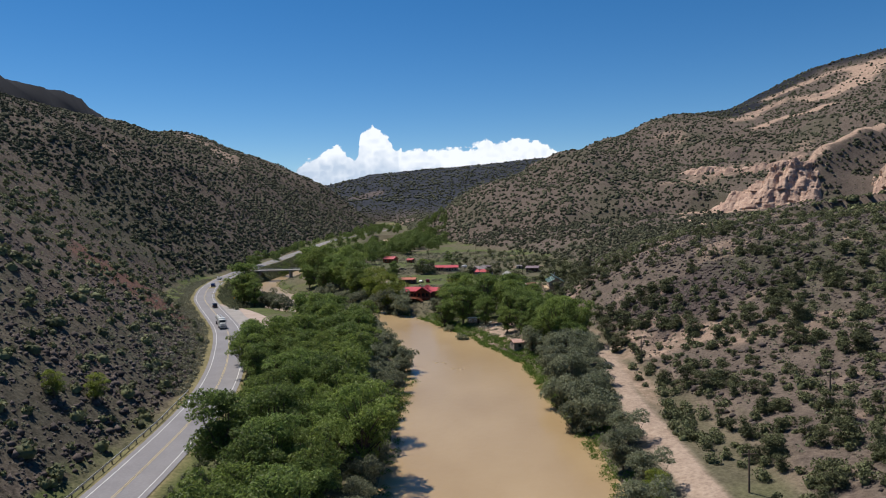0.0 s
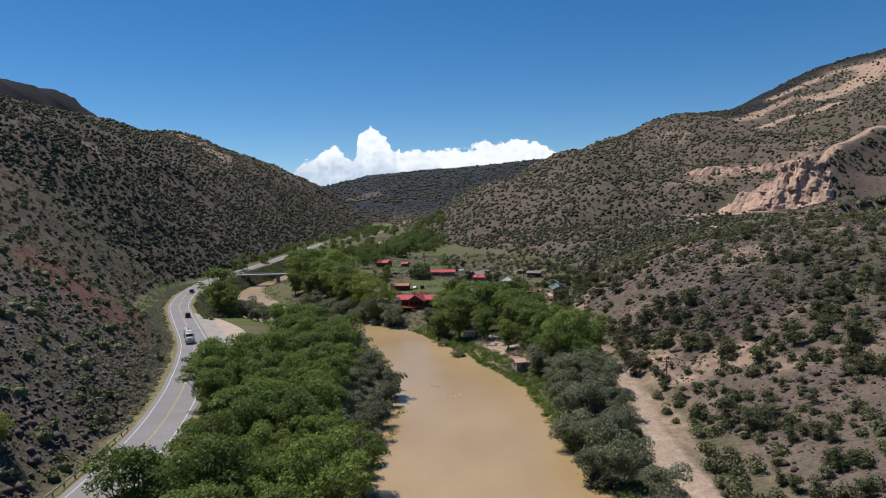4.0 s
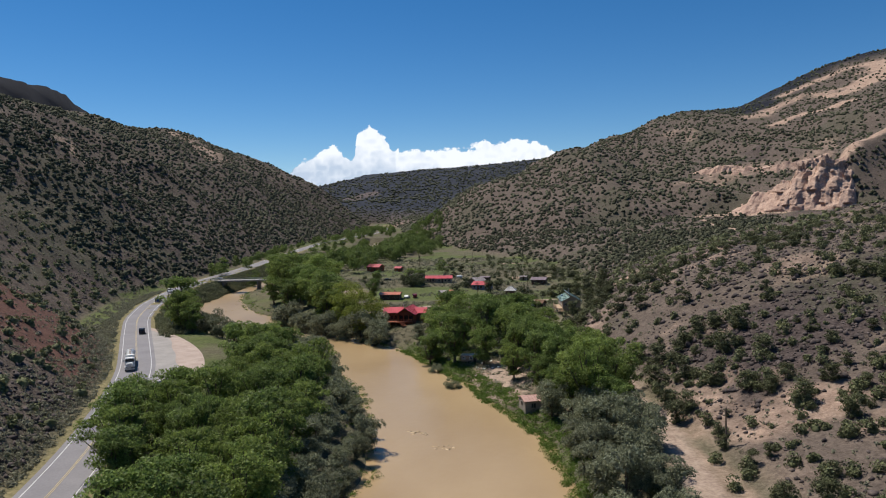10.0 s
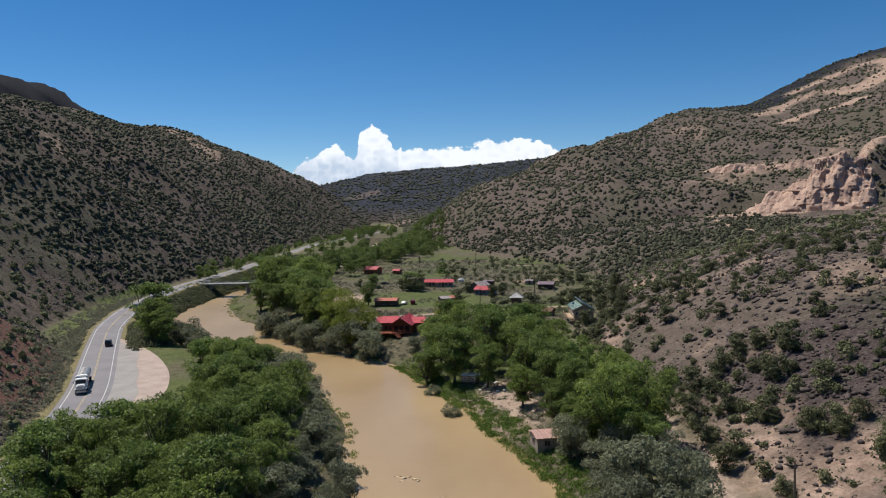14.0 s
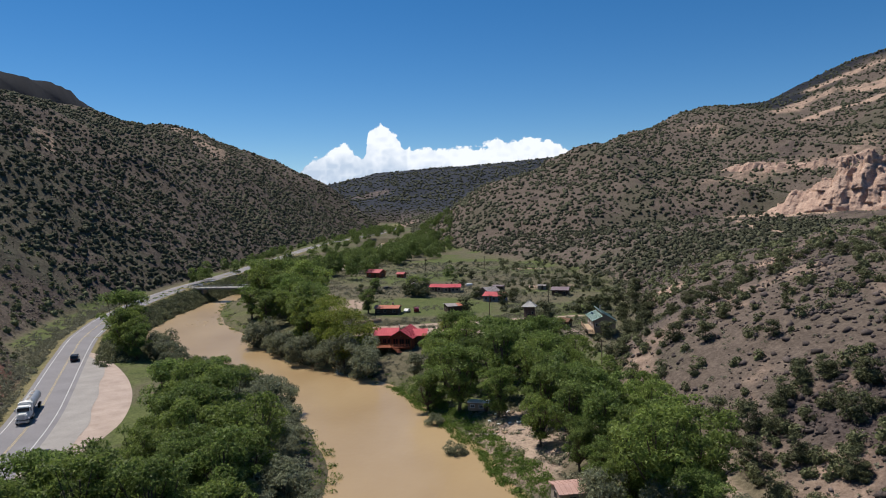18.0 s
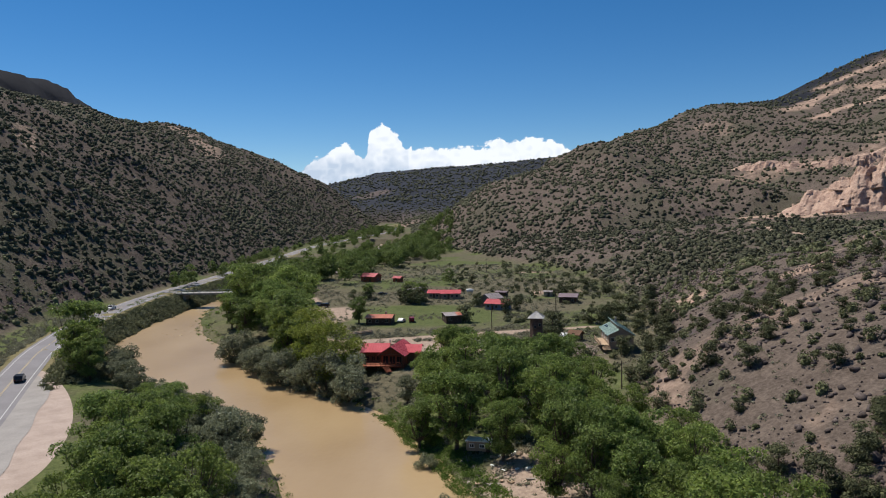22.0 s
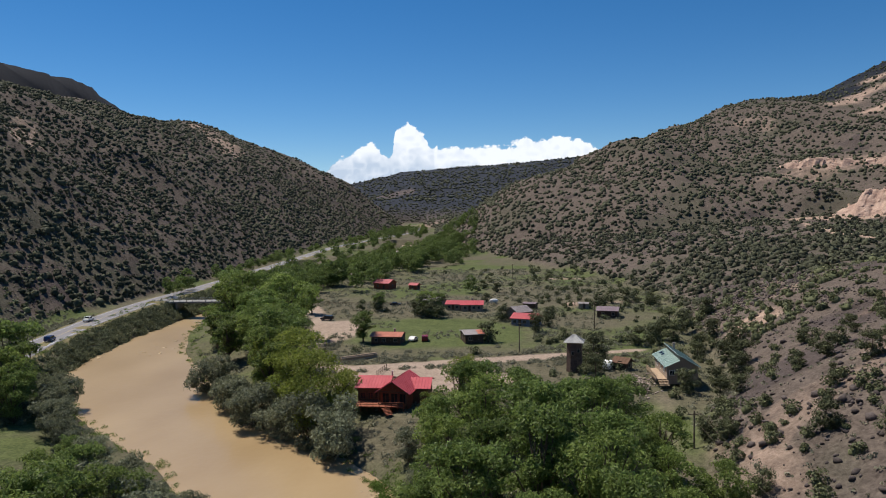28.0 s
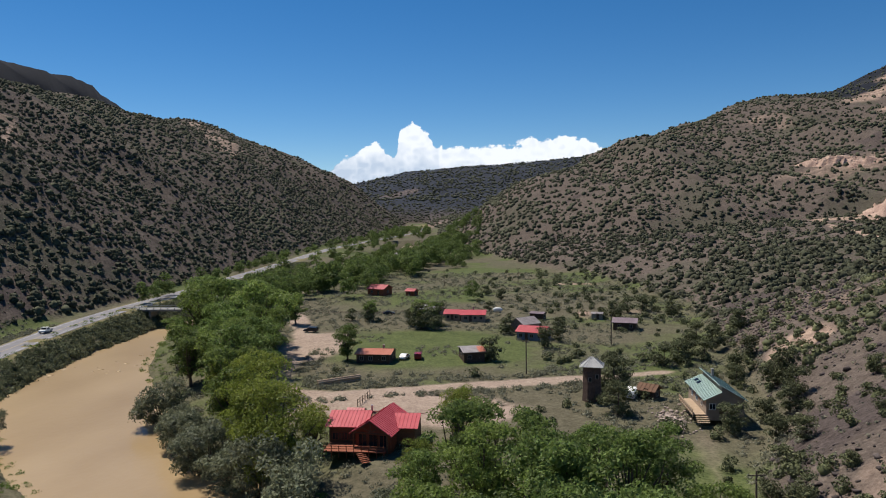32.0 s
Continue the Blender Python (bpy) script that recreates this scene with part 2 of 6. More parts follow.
def terrain(x, y, full=False):
    floor = np.interp(y, [-600, 250, 320, 420, 520, 700, 1000, 1600, 2200], [3.0, 3.3, 4.1, 4.9, 6.8, 8.2, 10.5, 15, 24])
    d, s, _ = poly_dist(x, y, TOE_L)
    dl = np.maximum(d * s, 0)
    left = np.where(dl < 120, 0.74 * dl, 88.8 + 0.46 * (dl - 120)) * dl / (dl + 1.2 + 1e-6)
    left = smin(left, np.interp(y, [0, 800, 1050, 1250, 1450, 1600, 1800], [182, 176, 175, 182, 199, 230, 252]), 24.0)
    d, s, _ = poly_dist(x, y, RIM_L)
    dm = d * s
    mesa = np.where(dm > 0, 255 + np.minimum(dm * 2.4, np.interp(y, [1400, 1620, 1820, 1990, 2110, 2240, 2400], [98, 106, 123, 108, 82, 50, 30])) + np.minimum(dm, 400) * 0.02, 255 + dm * 0.62)
    d, s, _ = poly_dist(x, y, TOE_B)
    db = np.maximum(-d * s, 0)
    top = np.interp(y, [100, 240, 380, 480, 700], [30, 39, 37, 21, 22]) + np.clip((x - 120) * 0.06, 0, 22)
    gentle = np.interp(y, [120, 170, 245, 380, 460, 600], [0.34, 0.42, 0.75, 0.75, 0.45, 0.45])
    bench = top * (1 - np.exp(-db * gentle / top))
    r1 = np.where(db < 90, 0.80 * db, 72 + 0.42 * (db - 90))
    d, s, _ = poly_dist(x, y, TOE_M)
    dm2 = np.maximum(d * s, 0)
    buttress = step(218, 268, x) * (1 - 0.85 * step(292, 304, x)) + 0.62 * step(318, 332, x) * (1 - step(372, 400, x))
    jump = 9 * buttress
    r2 = np.minimum(0.5 * dm2, 8 * step(190, 240, x)) + dm2 * np.interp(x, [0, 150, 240, 300, 450, 600, 800], [0.34, 0.3, 0.275, 0.262, 0.252, 0.285, 0.33])
    cap = np.interp(x, [-100, 0, 163, 240, 300, 345, 400, 450, 520, 585, 640, 720, 1200, 2500], [20, 75, 131, 156, 183, 196, 198, 205, 237, 274, 302, 314, 355, 380])
    crest = np.interp(x, [0, 163, 339, 450, 800], [1000, 1091, 1288, 1335, 1335])
    main = smin(smin(r1 - bench, r2, 14.0), cap - 10 - bench - np.maximum(y - crest, 0) * 0.16, 10.0)
    right = bench + np.maximum(main, 0) * step(0, 30, dm2)
    hill = np.maximum(left, right)
    far = np.minimum(np.interp(x, [-2600, -1200, -655, -507, -392, 26, 378, 1500], [100, 110, 124, 172, 206, 246, 284, 340]), 8 + np.maximum(y - 1800, 0) * 0.175 + 40 * fbm(x / 260, y / 260, 5, 4))
    hill = np.where(y > 1800, np.maximum(hill, far - floor), hill)
    hill = np.maximum(hill, (mesa - floor) * (mesa > left + floor))
    rough = np.clip(hill / 25, 0, 1)
    gully = fbm(x / 70, y / 70, 3, 4) * 16 * np.clip(hill / 90, 0, 1) * (1 - np.clip((hill - 150) / 120, 0, 0.6))
    down = np.where(dl > 0, vnoise(y / 75 + 0.25 * x / 75, x / 300, 151), vnoise(x / 70 + 0.3 * y / 70, y / 300, 152))
    fine_spur = np.where(dl > 0, vnoise(y / 31 + 0.2 * x / 31, x / 130, 153), vnoise(x / 29 + 0.3 * y / 29, y / 130, 154))
    on_slope = step(12, 70, hill) * (1 - 0.8 * step(120, 185, hill)) * (y > 330) * (y < 1800)
    gully = gully + on_slope * (15 * (0.5 - np.abs(2 * down - 1)) + 5 * (0.5 - np.abs(2 * fine_spur - 1)))
    ridge = 27 * np.exp(-(poly_dist(x, y, RIDGE)[0] / 28) ** 2) * step(296, 318, x) * (1 + 0.5 * fbm(x / 20, y / 20, 161, 3))
    z = floor + hill + ridge + gully + rough * fbm(x / 16, y / 16, 8, 3) * (3.0 + 5.0 * step(120, 200, hill)) + (0.2 + 0.2 * rough) * fbm(x / 5, y / 5, 12, 2)
    # river bed and banks
    d, s, _ = poly_dist(x, y, RIVER)
    dr = d - half_width(y) + 3.0 * fbm(x / 14, y / 14, 21, 3)
    bank = np.where(dr < 0, -1.6 + 0 * dr, np.interp(dr, [0, 3, 14, 22, 40], [-1.6, 0.95, 3.6, 10, 60]))
    z = np.where((dr < 40) & (y < 1040), np.minimum(z, bank), z)
    # road bed, pull-off, dirt tracks
    d, s, _ = poly_dist(x, y, ROAD)
    rz = road_z(y)
    w = 1 - step(6.4, 8.6, d)
    off = (s < 0) * step(192, 212, y) * (1 - step(296, 316, y))
    w = np.maximum(w, off * (1 - step(20, 26, d))) * (1 - step(960, 1010, y))
    z = z * (1 - w) + (rz - 0.12) * w
    # fill slope from the road down to the river
    fill = (s < 0) & (y > 318) & (y < 960)
    z = np.where(fill, np.maximum(z, np.maximum(rz - 0.15 - 0.75 * np.maximum(d - 6.6, 0) + 1.2 * fbm(x / 6, y / 6, 44, 2), -2)), z)
    if not full:
        return z
    return z, dict(hill=hill, dl=dl, db=db, dr=dr, dm2=dm2, road=d, side=s, buttress=buttress, jump=jump, gap=cap - hill, mesa=mesa > left + floor, floor=floor)


def ground_z(x, y):
    return float(terrain(np.array([float(x)]), np.array([float(y)]))[0])


def mesh_from(name, verts, faces, mat, smooth=False):
    me = bpy.data.meshes.new(name)
    verts = np.asarray(verts, np.float32).reshape(-1, 3)
    faces = np.asarray(faces, np.int32)
    me.vertices.add(len(verts))
    me.vertices.foreach_set("co", verts.ravel())
    k = faces.shape[1]
    me.loops.add(faces.size)
    me.loops.foreach_set("vertex_index", faces.ravel())
    me.polygons.add(len(faces))
    me.polygons.foreach_set("loop_start", np.arange(0, faces.size, k, dtype=np.int32))
    if smooth:
        me.polygons.foreach_set("use_smooth", np.ones(len(faces), bool))
    me.update(calc_edges=True)
    me.validate()
    if mat:
        me.materials.append(mat)
    return me


def lines(lo, hi, pitch, outer_lo, outer_hi, grow):
    a = list(np.arange(lo, hi + pitch / 2, pitch))
    p, v = pitch, a[-1]
    while v < outer_hi:
        p *= grow
        v += p
        a.append(v)
    p, v, b = pitch, a[0], []
    while v > outer_lo:
        p *= grow
        v -= p
        b.append(v)
    return np.array(b[::-1] + a)


GX = lines(-200, 150, 1.8, -2600, 2600, 1.034)
GY = lines(70, 520, 2.0, -600, 4600, 1.014)
gx, gy = np.meshgrid(GX, GY)
gz, zone = terrain(gx.ravel(), gy.ravel(), True)
nx, ny = len(GX), len(GY)
ii, jj = np.meshgrid(np.arange(nx - 1), np.arange(ny - 1))
q = (jj * nx + ii).ravel()
ground_mesh = mesh_from("ground", np.stack([gx.ravel(), gy.ravel(), gz], 1), np.stack([q, q + 1, q + nx + 1, q + nx], 1), None, True)

# zones of soil, with far haze and rim shade painted in, as masks for the ground material
X, Y = gx.ravel(), gy.ravel()
patch = fbm(X / 30, Y / 30, 40, 4)
d_track, _, _ = poly_dist(X, Y, TRACK)
d_lane, _, _ = poly_dist(X, Y, LANE)
tan = np.zeros_like(X)
streak = fbm(X / 11, Y / 11, 62, 4)
for pts, w, k in STRIPES:
    runnel = 0.9 * fbm(X / 7 + Y / 40, Y / 60, 63, 3) * (pts[0][1] > 1000)
    tan = np.maximum(tan, k * (1 - step(0.45, 1.0, poly_dist(X, Y, pts)[0] / w + 1.1 * patch + 0.7 * streak + runnel)))
tan = np.maximum(tan, 0.42 * step(0.09, 0.16, fbm(X / 15, Y / 15, 71, 4)) * (zone["db"] > 1) * (zone["hill"] < 60) * (zone["dl"] <= 0) * (Y < 400))
for ex, ey, rx, ry, k in ((52, 181, 14, 9, 0.62), (38, 196, 7, 12, 0.6), (62, 168, 9, 6, 0.5), (35.5, 160, 3, 26, 0.6), (82, 250, 9, 14, 0.45), (47, 205, 5, 6, 0.55), (150, 320, 12, 26, 0.5), (25, 560, 16, 9, 0.7), (23, 457, 4, 16, 0.6), (64, 372, 9, 8, 0.7), (90, 337, 12, 7, 0.7), (35, 274, 3, 10, 0.5), (46, 470, 9, 7, 0.5), (84, 420, 10, 12, 0.5)):
    tan = np.maximum(tan, k * (1 - step(0.5, 1.0, np.hypot((X - ex) / rx, (Y - ey) / ry) + 1.6 * patch)))
tan = np.maximum(tan, 0.26 * (zone["dl"] <= 0) * (X > 25) * step(0.2, 1.5, zone["db"]) * (1 - step(4, 9, zone["db"] + 26 * patch)) * (Y < 225) * (Y > 40))
red = step(205, 230, Y) * (1 - step(275, 300, Y)) * step(1, 4, zone["dl"]) * (1 - step(36, 52, zone["dl"]))
lawn = 1 - step(0.7, 1.1, np.hypot((X + 28) / 34, (Y - 402) / 30) + patch)
grass = (zone["hill"] < 2.5) * (zone["dr"] > 1) * np.clip(0.25 + 3.0 * patch + 0.75 * lawn + 0.15 * step(470, 520, Y), 0, 1)
grass = np.maximum(grass, 0.8 * (zone["side"] > 0) * (zone["road"] < 24) * (zone["dl"] <= 0) * step(296, 330, Y) * (1 - step(425, 455, Y)))
dirt = np.maximum(0.85 * (1 - step(1.3, 3.0, d_track + 6 * patch)) * (1 - 0.55 * step(232, 262, Y)), 1 - step(2.0, 4.0, d_lane + 5 * patch))
dirt = np.maximum(dirt, 1 - step(11, 16, np.hypot((X + 26) / 1.8, Y - 340) + 9 * patch))
dirt = np.maximum(dirt, (1 - step(7, 12, np.hypot(X + 60, (Y - 405) / 2.2) + 8 * patch)))
dirt = np.maximum(dirt, (1 - step(6, 12, np.hypot(X - 6, (Y - 238) / 2.0) + 8 * patch)))
verge = 0.85 * (1 - step(6.0, 9.0, zone["road"] + 6 * patch))
rubble = np.maximum(0.95 * (1 - step(0.55, 1.0, np.hypot((X - 76) / 30, (Y - 214) / 24) + 1.5 * patch)), 0.7 * step(0.10, 0.17, fbm(X / 26, Y / 26, 95, 3)) * (zone["hill"] > 3) * (Y < 900))
herb = 0.6 * (zone["hill"] > 2) * step(0.02, 0.16, fbm(X / 45, Y / 45, 131, 4)) * (1 - zone["mesa"]) * (1 - step(1500, 1800, Y))
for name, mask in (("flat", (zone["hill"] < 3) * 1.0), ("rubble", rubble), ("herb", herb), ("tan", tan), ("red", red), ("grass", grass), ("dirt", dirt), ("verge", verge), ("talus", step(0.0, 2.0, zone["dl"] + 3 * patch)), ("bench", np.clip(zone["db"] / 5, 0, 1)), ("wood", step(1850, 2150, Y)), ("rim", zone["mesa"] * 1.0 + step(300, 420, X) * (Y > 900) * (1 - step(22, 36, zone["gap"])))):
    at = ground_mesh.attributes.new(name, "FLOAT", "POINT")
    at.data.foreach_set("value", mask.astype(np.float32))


def ground_material():
    m = bpy.data.materials.new("canyon_ground")
    m.use_nodes = True
    nt = m.node_tree
    b = nt.nodes["Principled BSDF"]
    b.inputs["Roughness"].default_value = 0.95
    b.inputs["Specular IOR Level"].default_value = 0.1
    tc = nt.nodes.new("ShaderNodeTexCoord")

    def tex(scale, detail=5):
        n = nt.nodes.new("ShaderNodeTexNoise")
        n.inputs["Scale"].default_value, n.inputs["Detail"].default_value = scale, detail
        n.inputs["Roughness"].default_value = 0.65
        nt.links.new(tc.outputs["Object"], n.inputs["Vector"])
        return n.outputs["Fac"]

    def ramp(src, lo, hi, dark, light):
        r = nt.nodes.new("ShaderNodeValToRGB")
        r.color_ramp.elements[0].position, r.color_ramp.elements[1].position = lo, hi
        r.color_ramp.elements[0].color, r.color_ramp.elements[1].color = (*dark, 1), (*light, 1)
        nt.links.new(src, r.inputs["Fac"])
        return r.outputs["Color"]

    def over(under, top, fac):
        x = nt.nodes.new("ShaderNodeMix")
        x.data_type = "RGBA"
        nt.links.new(fac, x.inputs["Factor"])
        nt.links.new(under, x.inputs["A"])
        nt.links.new(top, x.inputs["B"])
        return x.outputs["Result"]

    def mask(name, breakup=0.0, src=None):
        a = nt.nodes.new("ShaderNodeAttribute")
        a.attribute_name = name
        if not breakup:
            return a.outputs["Fac"]
        k = nt.nodes.new("ShaderNodeMath")
        k.operation = "MULTIPLY_ADD"
        nt.links.new(src, k.inputs[0])
        k.inputs[1].default_value = breakup
        k.inputs[2].default_value = -breakup / 2
        s = nt.nodes.new("ShaderNodeMath")
        s.operation, s.use_clamp = "ADD", True
        nt.links.new(k.outputs[0], s.inputs[0])
        nt.links.new(a.outputs["Fac"], s.inputs[1])
        p = nt.nodes.new("ShaderNodeMath")
        p.operation, p.use_clamp = "MULTIPLY", True
        nt.links.new(s.outputs[0], p.inputs[0])
        nt.links.new(a.outputs["Fac"], p.inputs[1])
        t = nt.nodes.new("ShaderNodeMath")
        t.operation, t.use_clamp = "MULTIPLY", True
        t.inputs[1].default_value = 1.6
        nt.links.new(p.outputs[0], t.inputs[0])
        return t.outputs[0]

    mid, speck, fine = tex(0.16), tex(0.55, 6), tex(2.2)
    duo = nt.nodes.new("ShaderNodeMix")
    duo.inputs["Factor"].default_value = 0.5
    nt.links.new(speck, duo.inputs["A"])
    nt.links.new(fine, duo.inputs["B"])
    both = nt.nodes.new("ShaderNodeMix")
    both.inputs["Factor"].default_value = 0.68
    nt.links.new(mid, both.inputs["A"])
    nt.links.new(duo.outputs["Result"], both.inputs["B"])
    vor = nt.nodes.new("ShaderNodeTexVoronoi")
    vor.inputs["Scale"].default_value = 1.3
    nt.links.new(tc.outputs["Object"], vor.inputs["Vector"])
    stone = nt.nodes.new("ShaderNodeMix")
    stone.inputs["Factor"].default_value = 0.16
    nt.links.new(both.outputs["Result"], stone.inputs["A"])
    nt.links.new(vor.outputs["Distance"], stone.inputs["B"])
    grain = stone.outputs["Result"]
    colour = ramp(grain, 0.40, 0.60, (0.031, 0.024, 0.020), (0.088, 0.070, 0.057))
    colour = over(colour, ramp(grain, 0.36, 0.64, (0.066, 0.060, 0.038), (0.162, 0.143, 0.097)), mask("flat"))
    colour = over(colour, ramp(grain, 0.40, 0.60, (0.040, 0.032, 0.027), (0.148, 0.118, 0.097)), mask("talus"))
    colour = over(colour, ramp(grain, 0.36, 0.64, (0.064, 0.050, 0.042), (0.168, 0.134, 0.112)), mask("bench"))
    # dark woodland on the far ridge, its colour pushed blue for distance haze
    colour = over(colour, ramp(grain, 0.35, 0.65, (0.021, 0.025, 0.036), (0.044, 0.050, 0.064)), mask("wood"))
    # basalt cap rock, painted extra dark and bluish for its shaded cliff face
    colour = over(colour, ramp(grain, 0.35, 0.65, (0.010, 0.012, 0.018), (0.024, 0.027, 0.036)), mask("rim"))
    colour = over(colour, ramp(grain, 0.38, 0.62, (0.026, 0.020, 0.020), (0.105, 0.083, 0.077)), mask("rubble", 1.0, mid))
    colour = over(colour, ramp(grain, 0.38, 0.62, (0.042, 0.042, 0.028), (0.105, 0.102, 0.070)), mask("herb", 1.2, mid))
    colour = over(colour, ramp(grain, 0.35, 0.65, (0.042, 0.06, 0.02), (0.132, 0.15, 0.058)), mask("grass", 1.2, mid))
    colour = over(colour, ramp(both.outputs["Result"], 0.36, 0.64, (0.23, 0.15, 0.112), (0.48, 0.355, 0.275)), mask("tan", 1.8, mid))
    colour = over(colour, ramp(grain, 0.35, 0.65, (0.062, 0.033, 0.026), (0.175, 0.095, 0.074)), mask("red", 1.0, mid))
    colour = over(colour, ramp(grain, 0.35, 0.65, (0.105, 0.098, 0.045), (0.27, 0.228, 0.125)), mask("verge", 1.4, mid))
    colour = over(colour, ramp(grain, 0.35, 0.65, (0.22, 0.16, 0.125), (0.42, 0.33, 0.262)), mask("dirt", 1.0, mid))
    nt.links.new(colour, b.inputs["Base Color"])
    bp = nt.nodes.new("ShaderNodeBump")
    bp.inputs["Strength"].default_value, bp.inputs["Distance"].default_value = 0.8, 0.5
    nt.links.new(grain, bp.inputs["Height"])
    nt.links.new(bp.outputs["Normal"], b.inputs["Normal"])
    return m


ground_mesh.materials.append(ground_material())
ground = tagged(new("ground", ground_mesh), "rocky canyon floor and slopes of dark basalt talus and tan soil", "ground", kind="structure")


def rock_face(ax, ay, bx, by, heights, depth, seed, label):
    """An eroded rock wall between two plan points: talus foot, blocky fluted face, broken top."""
    n = math.hypot(bx - ax, by - ay)
    tx, ty = (bx - ax) / n, (by - ay) / n
    ox, oy = ty, -tx
    if ox * ax + oy * ay > 0:
        ox, oy = -ox, -oy
    u, v = np.meshgrid(np.arange(0, n, 0.55), np.linspace(0, 1, 84))
    size = u.shape
    u, v = u.ravel(), v.ravel()
    h = np.interp(u / n, np.linspace(0, 1, len(heights)), heights) * (0.8 + 0.4 * vnoise(u / 9, 0 * u, seed))
    front = terrain(ax + tx * u + ox * 9, ay + ty * u + oy * 9)
    behind = terrain(ax + tx * u - ox * (depth + 18), ay + ty * u - oy * (depth + 18)) - 1.5
    back = np.interp(v, [0, 0.14, 0.82, 1], [-9, 0, depth, depth + 18])
    rise = np.interp(v, [0, 0.14, 0.82], [0, 0.14, 1])
    z = np.where(v < 0.82, front - 1.5 + h * rise, 0)
    top = front - 1.5 + h
    z = np.where(v >= 0.82, top + (behind - top) * step(0.82, 1, v), z)
    bend = u + 4.0 * fbm(u / 11, z / 11, seed + 5, 3)
    lift = z + 5.0 * fbm(u / 13, z / 13, seed + 6, 3)
    flute = 1 - np.abs(2 * vnoise(bend / 17, lift / 45, seed + 1) - 1)
    row = np.floor(lift / 11)
    block = lattice(np.floor(bend / 7.5 + 0.5 * row), row, seed + 2)
    small = np.floor(lift / 4.4)
    chip = lattice(np.floor(bend / 3.1 + 0.37 * small), small, seed + 3)
    rib = 1 - np.abs(2 * vnoise(bend / 5.0, lift / 16, seed + 7) - 1)
    out = (6 * flute - 4 + 4.2 * block + 1.9 * chip + 2.6 * rib + 5 * fbm(u / 6, z / 6, seed + 4, 4)) * step(0, 0.16, v) * (1 - step(0.9, 1, v)) * np.clip(h / 22, 0.25, 1)
    z = z + (5.0 * (block - 0.5) + 2.0 * (chip - 0.5)) * step(0.55, 0.8, v) * (1 - step(0.92, 1, v)) * np.clip(h / 22, 0.25, 1)
    px, py = ax + tx * u + ox * (out - back), ay + ty * u + oy * (out - back)
    q = (np.arange(size[0] - 1)[:, None] * size[1] + np.arange(size[1] - 1)[None]).ravel()
    me = mesh_from("cliff", np.stack([px, py, z], 1), np.stack([q, q + 1, q + size[1] + 1, q + size[1]], 1), M["cliff"])
    return tagged(new("cliff", me), label, "cliff", kind="structure")


rock_face(214, 704, 305, 640, (2, 8, 14, 20, 26, 31, 33, 36, 40, 42, 41, 37, 8), 30, 210, "eroded pinkish tan cliff face with blocky vertical flutes")
rock_face(332, 640, 408, 588, (8, 24, 34, 36, 40, 36, 24, 8), 20, 240, "smaller pinkish tan cliff face on the dry slope")
rock_face(233, 862, 292, 806, (2, 9, 13, 10, 16, 6), 9, 260, "low broken ledge of pinkish rock")
rock_face(282, 808, 352, 768, (4, 12, 14, 10, 15, 8, 3), 9, 280, "low broken ledge of pinkish rock")


def ribbon(name, pts, width, mat, zf, start=-1e9, stop=1e9, pitch=3.0, offset=0.0):
    """A strip of a given width along a polyline, smoothed, at heights zf."""
    p = np.array(pts, float)
    seg = np.hypot(*(p[1:] - p[:-1]).T)
    run = np.concatenate([[0], np.cumsum(seg)])
    s = np.arange(0, run[-1], pitch)
    cx, cy = np.interp(s, run, p[:, 0]), np.interp(s, run, p[:, 1])
    k = np.ones(9) / 9
    cx, cy = np.convolve(np.pad(cx, 4, "edge"), k, "valid"), np.convolve(np.pad(cy, 4, "edge"), k, "valid")
    keep = (cy > start) & (cy < stop)
    cx, cy = cx[keep], cy[keep]
    tx, ty = np.gradient(cx), np.gradient(cy)
    n = np.hypot(tx, ty)
    lx, ly = -ty / n, tx / n
    w = width(cy) if callable(width) else np.full_like(cx, width)
    z = zf(cy) if callable(zf) else np.full_like(cx, zf)
    a = np.stack([cx + lx * (offset + w / 2), cy + ly * (offset + w / 2), z], 1)
    b = np.stack([cx + lx * (offset - w / 2), cy + ly * (offset - w / 2), z], 1)
    v = np.stack([a, b], 1).reshape(-1, 3)
    i = np.arange(len(cx) - 1) * 2
    return mesh_from(name, v, np.stack([i, i + 1, i + 3, i + 2], 1), mat, True)


